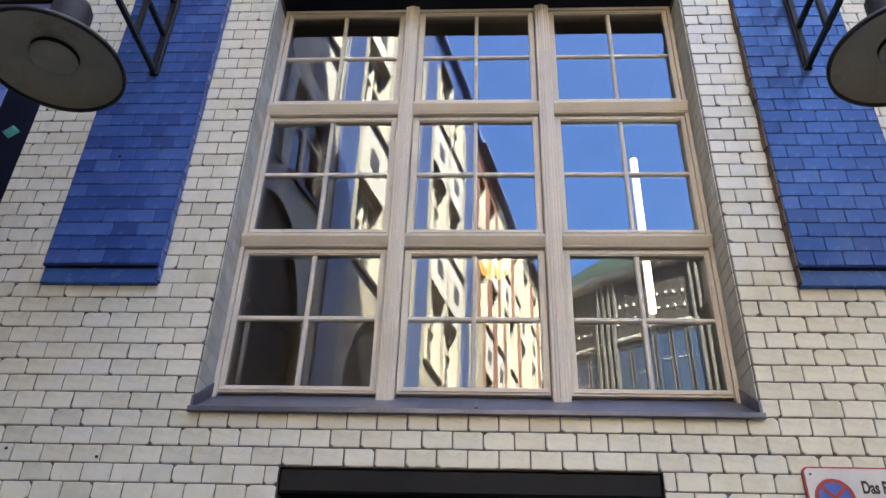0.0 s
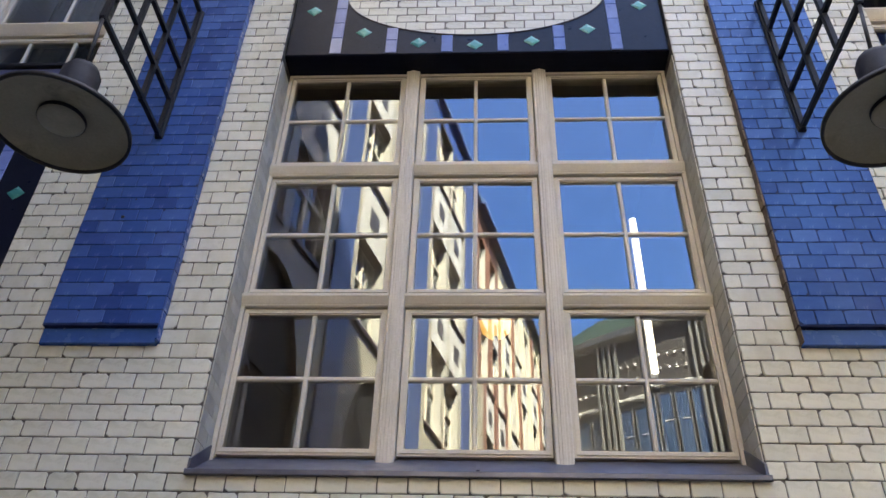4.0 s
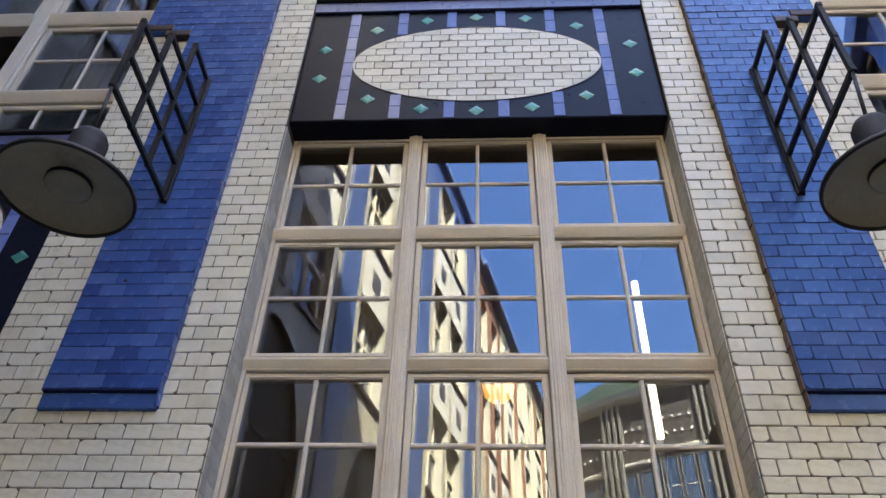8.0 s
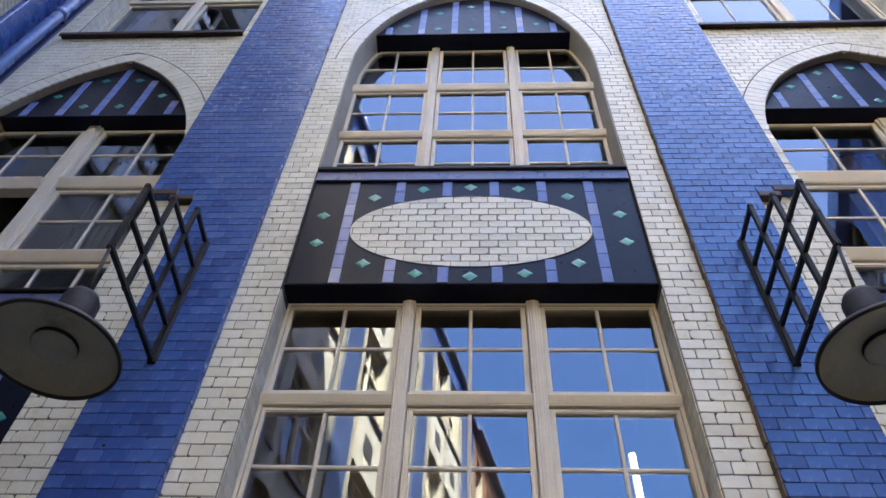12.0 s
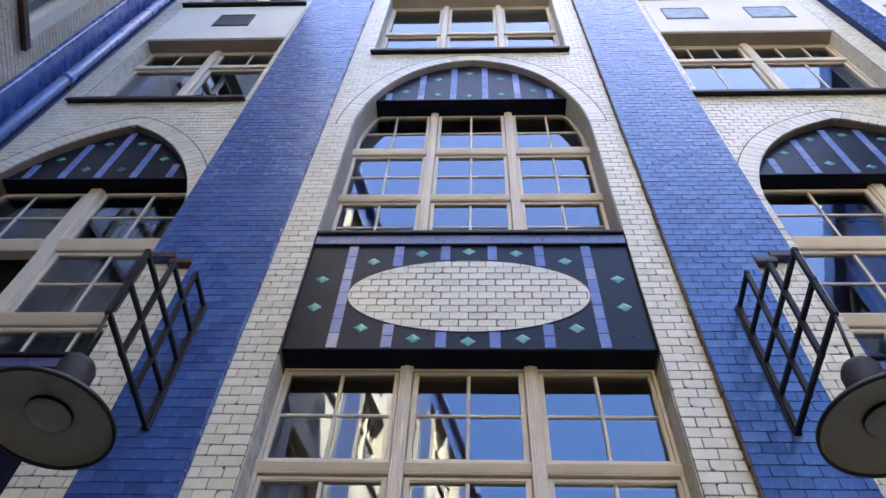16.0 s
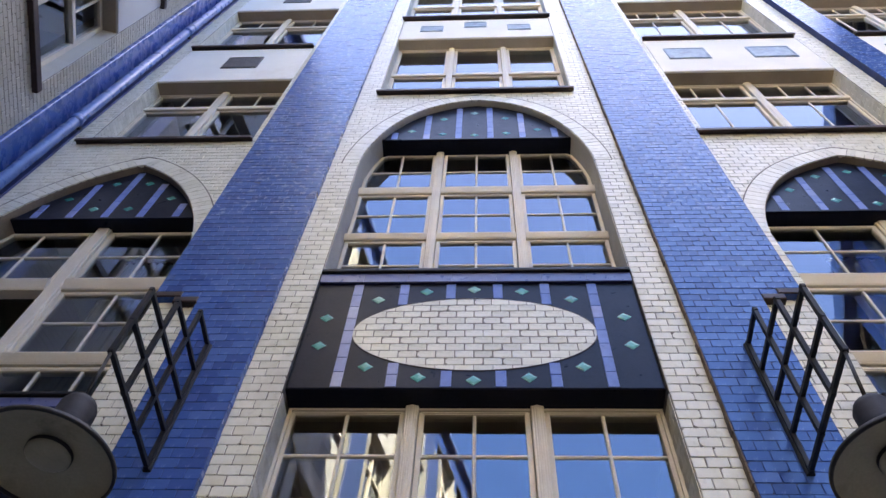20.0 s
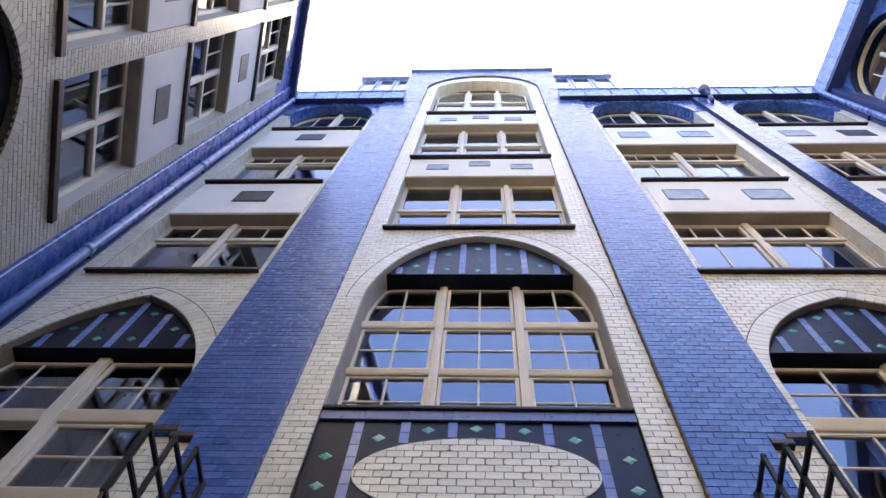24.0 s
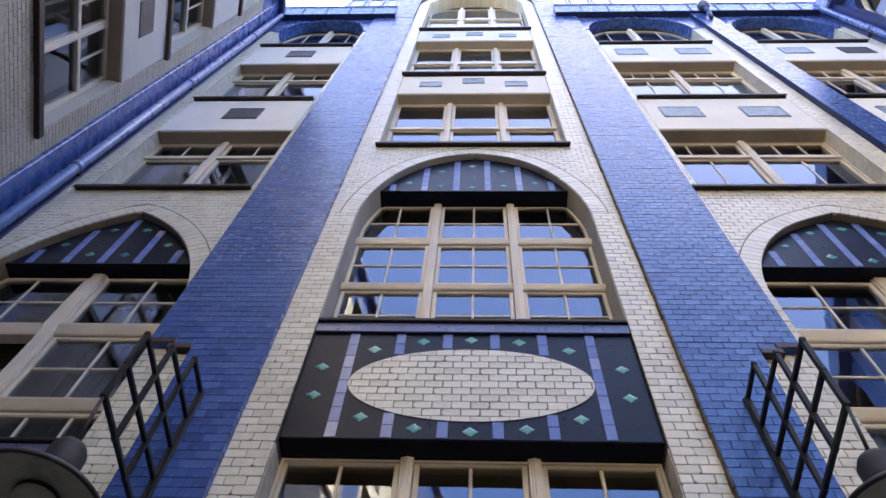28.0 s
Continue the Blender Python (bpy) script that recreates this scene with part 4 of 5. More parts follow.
window("window_3", "cream timber window with three lights, closed", -1.29, 1.14, 11.18, [(11.2, 12.5), (12.62, 13.86)], P, YW, bars="", fine=False)
window("window_4", "cream timber window with three lights, closed", -1.29, 1.14, 15.1, [(15.12, 16.72), (16.86, 18.14)], P, YW, bars="", fine=False)
window("window_5", "cream timber window with an arched head, closed", -1.29, 1.14, 19.3, [(19.32, 22.05), (22.2, 23.85)], P, YW + 0.06, bars="", fine=False, head=Opening(-1.295, 1.145, 19.3, 24.0, 0.9, 0.0, 3.0))


def plain_panel(x0, x1, z0, z1, plaques, label, y=YF - 0.004, under=None, tone=None):
    """A white rendered spandrel with small vent plaques and a brown toned underside."""
    ob = part("spandrel_panel", Shape().soft(x0, x1, y, YW + 0.1, z0, z1, 0.01), M_plaster)
    tagged(ob, label, "panel", "white spandrels")
    part("underside", Shape().box(x0 + 0.002, x1 - 0.002, y + 0.03, YW + 0.02, z0 - 0.005, z0 + 0.004), under or M_soffit, ob, "brown toned underside")
    for i, (a, b, c, d) in enumerate(plaques):
        dark = tone if tone and i >= len(plaques) - 1 else None
        pl = part("vent_plaque", Shape().soft(a, b, y - 0.012, y + 0.004, c, d, 0.004), dark or M_plaque, ob, "dark grey ceramic plaque" if dark else "blue-grey ceramic plaque")
        o = [(a + 0.012, c + 0.012), (b - 0.012, c + 0.012), (b - 0.012, d - 0.012), (a + 0.012, d - 0.012)]
        part("plaque_rim", Shape().ring(o, inset(o, 0.02), y - 0.018, y - 0.011), dark or M_plaque, pl)
    return ob


def dark_sill(x0, x1, z):
    ob = part("window_sill", Shape().soft(x0, x1, YF - 0.06, YW + 0.04, z - 0.012, z + 0.012, 0.006).soft(x0, x1, YF - 0.066, YF - 0.05, z - 0.045, z + 0.014, 0.004), M_brownsill)
    tagged(ob, "dark brown sheet metal window sill", "sill", "dark sills")


for za, zb, pz in ((13.87, 15.0, 14.43), (18.16, 19.24, 18.62)):
    plain_panel(-1.292, 1.142, za, zb, [(-0.975, -0.60, pz - 0.16, pz + 0.16), (-0.265, 0.105, pz + 0.05, pz + 0.37), (0.44, 0.815, pz - 0.16, pz + 0.16)],
                "white rendered spandrel with three blue vent plaques", YF + 0.01)
for z in (11.17, 15.06, 19.29):
    dark_sill(-1.32, 1.17, z)


# ---- side bays ----
def low_side_window(n, h, z1, ajar=None):
    c = (h.x0 + h.x1) / 2
    window("window_%d" % n, "cream timber window of cross-barred casements under an arch" + (", one ajar" if ajar else ", closed"), h.x0 + 0.01, h.x1 - 0.01, 5.4, [(5.42, 5.925), (6.035, 6.91), (7.045, z1)], (c,), YW, post_w=0.145, bars=("thirds", "cross", "cross"), nose=0.035, ajar=ajar, head=Opening(h.x0, h.x1, 5.4, h.z1, h.rise, h.point, h.power))


low_side_window(6, l_low, 7.93, (1, 0))
low_side_window(7, r_low, 7.93)


def upper_bay(n, h, one_plaque, closer):
    """Three storeys of windows and white spandrels in one tall recess."""
    c = (h.x0 + h.x1) / 2
    for za, zt in ((9.72, 11.88), (13.52, 16.02)):
        bz = za + (zt - za) * (0.73 if za < 10 else 0.775)
        window("window_%d" % n, "cream timber window with a row of small top lights", h.x0 + 0.01, h.x1 - 0.01, za, [(za + 0.02, bz - 0.05), (bz + 0.06, zt - 0.01)], (c,), YW, post_w=0.10, bars=("v", "thirds") if not closer else ("", "v"), fine=False)
        n += 1
    window("window_%d" % n, "cream timber window with a flat arched head", h.x0 + 0.01, h.x1 - 0.01, 17.66, [(17.68, 18.9), (19.02, 20.4)], (c,), YW + 0.05, post_w=0.10, bars="v", fine=False, head=Opening(h.x0, h.x1, 17.6, h.z1 - 0.12, 1.3, 0.0, 3.2))
    for za, zb in ((11.89, 13.4), (16.03, 17.55)):
        if one_plaque:
            pl = [(-3.72, -3.20, (za + zb) / 2 - 0.22, (za + zb) / 2 + 0.30)]
        else:
            w = (h.x1 - h.x0)
            pl = [(h.x0 + 0.09 * w, h.x0 + 0.35 * w, (za + zb) / 2 - 0.21, (za + zb) / 2 + 0.29), (h.x0 + 0.61 * w, h.x0 + 0.88 * w, (za + zb) / 2 - 0.21, (za + zb) / 2 + 0.29)]
        plain_panel(h.x0 + 0.002, h.x1 - 0.002, za, zb, pl, "white rendered spandrel with blue-grey vent plaques", under=M_soffitshade, tone=M_darkplaque if one_plaque or h is r2_up else None)
    dark_sill(h.x0 - 0.1, h.x1 + 0.02, 9.66)
    dark_sill(h.x0 - 0.005, h.x1 + 0.005, 13.46)
    dark_sill(h.x0 - 0.005, h.x1 + 0.005, 17.61)
    tagged(part("arch_band", arch_ring(h, 0.10, YF - 0.02, rng), M_blue, wall), kind="stuff")
    s = Shape()
    half = (h.x1 - h.x0) / 2
    xs = [c + half * math.sin(math.pi / 2 * i / 24) for i in range(-24, 25)]
    for a, b in zip(xs, xs[1:]):
        s.prism([(a, h.top(a) - 0.02), (b, h.top(b) - 0.02), (b, h.top(b) + 0.01), (a, h.top(a) + 0.01)], YF - 0.01, YW + 0.03)
    part("arch_soffit", s, M_bluestrip, wall, "dark blue glazed arch soffit")


upper_bay(8, l_up, True, True)
upper_bay(11, r_up, False, False)
upper_bay(14, r2_up, False, False)


# ---- eaves, attic ----
def eave(x0, x1, name, label, m=None):
    ob = hub(name, m)
    tagged(ob, label, "eaves", kind="structure")
    n = max(2, round((x1 - x0) / 0.62))
    part("soffit", Shape().box(x0, x1, 3.05, YF + 0.1, 20.67, 20.70), M_bluejoint, ob)
    for i in range(n):
        a, b = x0 + (x1 - x0) * i / n, x0 + (x1 - x0) * (i + 1) / n
        s = Shape().add([(a + 0.006, 3.06, 20.69), (b - 0.006, 3.06, 20.69), (b - 0.006, 3.0, 21.36), (a + 0.006, 3.0, 21.36), (a + 0.006, 3.3, 20.69), (b - 0.006, 3.3, 20.69), (b - 0.006, 3.3, 21.38), (a + 0.006, 3.3, 21.38)],
                        [(0, 1, 2, 3), (3, 2, 6, 7), (0, 4, 5, 1), (0, 3, 7, 4), (1, 5, 6, 2)])
        part("fascia_sheet", s, M_bluemetal, ob)
        part("seam", Shape().bar((b, 3.056, 20.69), (b, 2.994, 21.37), 0.026, 0.02), M_bluedark, ob)
    part("gutter_lip", Shape().soft(x0, x1, 2.975, 3.02, 21.35, 21.42, 0.01), M_bluemetal, ob)
    part("drip_edge", Shape().soft(x0, x1, 3.045, 3.07, 20.665, 20.70, 0.006), M_bluedark, ob)
    return ob


eave(-4.8, -1.98, "eaves_left", "blue sheet metal eaves with standing seams")
eave(1.82, 8.2, "eaves_right", "blue sheet metal eaves with standing seams")


def attic(x0, x1):
    ob = hub("attic_dormer")
    tagged(ob, "blue framed glazed attic dormer beside the gable", "dormer", "attic dormers")
    part("body", Shape().box(x0, x1, 3.62, 4.4, 20.9, 27.3), M_bluemetal, ob)
    n = 3
    for i in range(n):
        a, b = x0 + (x1 - x0) * i / n, x0 + (x1 - x0) * (i + 1) / n
        o = [(a + 0.02, 25.0), (b - 0.02, 25.0), (b - 0.02, 27.15), (a + 0.02, 27.15)]
        part("dormer_frame", Shape().ring(o, inset(o, 0.07), 3.55, 3.63), M_bluemetal, ob)
        pane_of(inset(o, 0.07), 3.58, ob)
    part("roof_edge", Shape().soft(x0 - 0.08, x1 + 0.08, 3.45, 4.5, 27.3, 27.42, 0.01), M_bluemetal, ob)


attic(-3.95, -2.25)
attic(2.05, 4.0)
rf = Shape()
for xa, xb in ((-5.0, -2.2), (2.0, 8.2)):
    rf.add([(xa, 3.3, 20.98), (xb, 3.3, 20.98), (xb, 4.6, 25.5), (xa, 4.6, 25.5), (xb, 9.5, 25.9), (xa, 9.5, 25.9)], [(0, 1, 2, 3), (3, 2, 4, 5)])
rf.box(-5, 8.2, 9.5, 14.0, 0, 25.9).box(-2.2, 2.0, 3.6, 9.5, 25.98, 26.1).box(-2.2, -2.1, 3.62, 9.5, 20.9, 25.98).box(1.9, 2.0, 3.62, 9.5, 20.9, 25.98)
roof = part("roof", rf, M_zinc)
tagged(roof, "steep sheet metal roof behind the eaves", "roof", kind="structure")

cr = part("pilaster_corner_right", Shape().box(7.95, 8.4, YF - 0.06, YF + 0.004, 0.0, ZE).box(8.1, 8.5, YF - 0.3, YF, 0.0, ZE), M_bluedark)
tagged(cr, "narrow blue glazed strip in the far courtyard corner", "pilaster", "blue pilasters", kind="structure")
# ---- rain pipes ----
dp = hub("downpipe")
tagged(dp, "blue painted rain pipe in the courtyard corner", "downpipe", "rain pipes")
tube("pipe", [(-4.70, 3.07, 0.0), (-4.70, 3.07, 20.6)], 0.065, M_pipe, dp)
for z in (2.0, 6.0, 10.0, 14.0, 18.0):
    tube("sleeve", [(-4.70, 3.07, z), (-4.70, 3.07, z + 0.12)], 0.073, M_pipe, dp)
    part("clip", Shape().box(-4.72, -4.68, 3.12, 3.2, z + 0.04, z + 0.08), M_iron, dp)
dp2 = hub("downpipe")
tagged(dp2, "blue painted rain pipe beside a blue brick wing", "downpipe", "rain pipes")
tube("pipe", [(7.93, 3.02, 0.0), (7.93, 3.02, 20.6)], 0.065, M_pipe, dp2)
for z in (6.0, 10.0, 14.0, 18.0):
    tube("sleeve", [(7.93, 3.02, z), (7.93, 3.02, z + 0.12)], 0.073, M_pipe, dp2)
    part("clip", Shape().box(7.91, 7.95, 3.07, 3.2, z + 0.04, z + 0.08), M_iron, dp2)
hop = hub("rain_hopper")
tagged(hop, "round grey rainwater hopper at the eaves", "hopper")
part("bowl", Shape().lathe([(0.0, -0.16), (0.07, -0.14), (0.125, -0.05), (0.14, 0.02), (0.135, 0.12), (0.12, 0.13), (0.0, 0.09)], 24, (5.24, 2.93, 20.62)), M_zinc, hop, smooth=True)
tube("spout", [(5.24, 2.94, 20.5), (5.235, 3.0, 20.1), (5.23, 3.08, 19.85)], 0.05, M_bluedark, hop)


# ---- iron brackets with lamps ----
def bracket(x):
    ob = hub("lattice_bracket", pose(x, 0, 0))
    tagged(ob, "black iron lattice bracket, stepped like a stair, on blue brick", "bracket", "iron brackets")
    ys, zs, w = [3.125, 2.86, 2.595, 2.33], [4.69, 4.968, 5.246, 5.524, 5.80], 0.0265
    for y, top in zip(ys, (4, 4, 3, 2)):
        part("upright_bar", Shape().bar((0, y, zs[0] - 0.018), (0, y, zs[top] + 0.018), w), M_iron, ob)
    for i, z in enumerate(zs):
        part("level_bar", Shape().bar((0.001, ys[0] + 0.02, z), (0.001, ys[{0: 3, 1: 3, 2: 3, 3: 2, 4: 1}[i]] - 0.018, z), w * 0.94), M_iron, ob)
    part("wall_plate", Shape().soft(-0.022, 0.022, 3.13, 3.152, 4.672, 5.818, 0.004), M_iron, ob)
    return ob


br = bracket(-1.85)
copy_thing(br, pose(1.74, 0, 0))


def lamp(x, lean):
    ob = hub("wall_lamp", pose(x, 2.33, 3.952))
    tagged(ob, "dark unlit lamp with a wide shallow enamel dish", "lamp", "courtyard lamps")
    s = Shape().lathe([(0.09, 0.038), (0.13, 0.037), (0.20, 0.031), (0.27, 0.010), (0.292, -0.012)], 56)
    part("reflector", s, M_enamel, ob, "olive grey enamel inside", True)
    part("shade_top", Shape().lathe([(0.298, -0.012), (0.275, 0.024), (0.205, 0.05), (0.125, 0.07), (0.10, 0.12), (0.095, 0.2)], 56), M_neck, ob, "dark outside of the dish", True)
    part("rim", Shape().lathe([(0.287, -0.006), (0.287, -0.02), (0.300, -0.02), (0.300, -0.002), (0.287, -0.006)], 56), M_iron, ob, "black rolled rim", True)
    part("lamp_glass", Shape().lathe([(0.0, 0.006), (0.06, 0.008), (0.090, 0.012), (0.0985, 0.017), (0.0985, 0.037)], 40), M_globe, ob, "dull frosted glass", True)
    part("collar", Shape().lathe([(0.1004, 0.0385), (0.1004, 0.0185), (0.0994, 0.0175), (0.0988, 0.037)], 40), M_neck, ob, "dark collar round the glass", True)
    part("neck", Shape().lathe([(0.10, 0.11), (0.088, 0.16), (0.085, 0.31), (0.07, 0.345), (0.03, 0.365), (0.0, 0.368)], 36), M_neck, ob, "dark cylindrical neck", True)
    tube("hanger", [(0, 0, 0.36), (lean, 0, 0.735)], 0.009, M_iron, ob)
    part("hook", Shape().bar((lean - 0.016, 0, 0.734), (lean + 0.016, 0, 0.734), 0.02), M_iron, ob)
    return ob


lamp(-1.826, -0.024)
lamp(1.692, 0.048)

# ---- sign and low opening ----
def plate(x0, x1, z0, z1, r):
    """A rectangle with rounded corners."""
    return [(cx + r * math.cos(radians(w + 15 * i)), cz + r * math.sin(radians(w + 15 * i))) for cx, cz, w in ((x0 + r, z0 + r, 180), (x1 - r, z0 + r, 270), (x1 - r, z1 - r, 0), (x0 + r, z1 - r, 90)) for i in range(7)]


sg = part("no_stopping_sign", Shape().prism(plate(1.264, 1.98, 2.06, 2.53, 0.022), YF - 0.022, YF - 0.004), M_red)
tagged(sg, "white enamel no-stopping sign with a dark red edge", "sign")
part("sign_face", Shape().prism(plate(1.271, 1.973, 2.067, 2.523, 0.017), YF - 0.0245, YF - 0.021), M_whitepaint, sg, "white face")
part("sign_ring", Shape().ring(ellipse(1.368, 2.405, 0.077, 0.077, 48), ellipse(1.368, 2.405, 0.062, 0.062, 48), YF - 0.0275, YF - 0.024), M_red, sg, "red ring")
part("sign_disc", Shape().prism(ellipse(1.368, 2.405, 0.062, 0.062, 48), YF - 0.026, YF - 0.024), M_signblue, sg, "blue disc")
for s in (-1, 1):
    part("sign_cross", Shape().bar((1.368 - 0.044, YF - 0.0266, 2.405 - 0.044 * s), (1.368 + 0.044, YF - 0.0266, 2.405 + 0.044 * s), 0.0025, 0.014), M_red, sg, "red cross bar")
for x in (1.292, 1.95):
    part("screw", Shape().lathe([(0.006, 0), (0.0, 0.002)], 10), M_zinc, sg, "", m=pose(x, YF - 0.0245, 2.50, 90))
fc = bpy.data.curves.new("lettering", "FONT")
fc.body, fc.size, fc.extrude, fc.offset = "Das P", 0.058, 0.0008, 0.0018
fc.materials.append(M_ink)
txt = new("lettering", fc)
txt.parent = sg
txt.matrix_local = pose(1.478, YF - 0.0255, 2.428, 90) @ Matrix.Diagonal((0.74, 1.15, 1, 1))
for z, w in ((2.36, 0.36), (2.29, 0.42), (2.22, 0.33), (2.15, 0.4)):
    part("text_bar", Shape().box(1.48, 1.48 + w, YF - 0.0262, YF - 0.0242, z, z + 0.035), M_ink, sg)

dr = part("door_1", Shape().box(-0.84, 0.72, YF + 0.16, YF + 0.22, 0.0, 2.505).soft(-0.838, 0.718, YF + 0.012, YF + 0.2, 2.40, 2.502, 0.01), M_darkdoor)
tagged(dr, "anthracite metal door set back below the window", "door", kind="structure")

# ---- rooms behind the glass ----
def rooms(name, x0, x1, levels, material=None):
    s = Shape().box(x0, x1, 5.8, 6.0, levels[0], levels[-1]).box(x0 - 0.1, x0, 3.622, 6.0, levels[0], levels[-1]).box(x1, x1 + 0.1, 3.622, 6.0, levels[0], levels[-1])
    tagged(part("wall_" + name, s, material or M_room), "dim plastered room wall behind the windows", "wall", kind="structure")
    f = Shape()
    for z in levels:
        f.box(x0, x1, 3.622, 5.8, z - 0.3, z)
    tagged(part("floor_" + name, f, material or M_room), "pale floor slabs between the dim rooms", "floor", kind="structure")


rooms("rooms_middle", -1.45, 1.35, [2.3, 6.3, 10.75, 14.8, 18.9, 26.0])
rooms("rooms_left", -4.75, -1.6, [4.6, 9.3, 13.3, 17.4, 21.0], M_sideroom)
rooms("rooms_right", 1.5, 4.95, [4.6, 9.3, 13.3, 17.4, 21.0], M_sideroom)
rooms("rooms_far", 5.1, 7.9, [4.6, 9.3, 13.3, 17.4, 21.0])

def curtain(x0, x1, z0, z1, y, material, label):
    """A hanging cloth with soft folds."""
    s, n = Shape(), 72
    top = [(x0 + (x1 - x0) * i / n, y + 0.022 * math.sin(i * 1.05) + 0.012 * math.sin(i * 0.41 + 1.0)) for i in range(n + 1)]
    rows = [[(x, v, z) for x, v in top] for z in (z0, z1)] + [[(x, v + 0.003, z) for x, v in top] for z in (z1, z0)]
    s.add([p for r in rows for p in r], [(r * (n + 1) + i, r * (n + 1) + i + 1, ((r + 1) % 4) * (n + 1) + i + 1, ((r + 1) % 4) * (n + 1) + i) for r in range(4) for i in range(n)])
    ob = part("curtain", s, material, None, "", True)
    tagged(ob, label, "curtain", "curtains")
    part("rail", Shape().bar((x0, y, z1 + 0.012), (x1, y, z1 + 0.012), 0.02), M_iron, ob)


curtain(-3.42, -2.52, 4.62, 7.9, 3.74, M_greycloth, "grey green curtain drawn behind one half of the window")
curtain(3.15, 4.75, 4.62, 7.9, 3.74, M_greycloth, "half drawn grey green curtain behind the side window")
fl = hub("floor_lamp", pose(0.07, 4.1, 2.3))
tagged(fl, "lit uplighter with an amber glass bowl on a slim pole", "lamp")
part("bowl", Shape().lathe([(0.0, 1.63), (0.05, 1.635), (0.085, 1.67), (0.097, 1.73), (0.097, 1.78), (0.088, 1.78), (0.0, 1.74)], 32), M_bowl, fl, "glowing amber glass bowl", True)
part("pole", Shape().lathe([(0.014, 0.03), (0.014, 1.63)], 12), M_zinc, fl)
part("foot", Shape().lathe([(0.0, 0.0), (0.15, 0.0), (0.15, 0.02), (0.02, 0.035)], 28), M_zinc, fl)
tl = hub("tube_light", pose(0.915, 3.82, 3.55))
tagged(tl, "lit upright fluorescent tube beside the window", "lamp")
part("tube", Shape().lathe([(0.0, 0.0), (0.02, 0.0), (0.02, 1.05), (0.0, 1.05)], 16), M_tube, tl, "white glowing tube", True)
part("stand", Shape().box(-0.02, 0.02, 0.03, 0.06, -1.25, 1.08), M_zinc, tl)


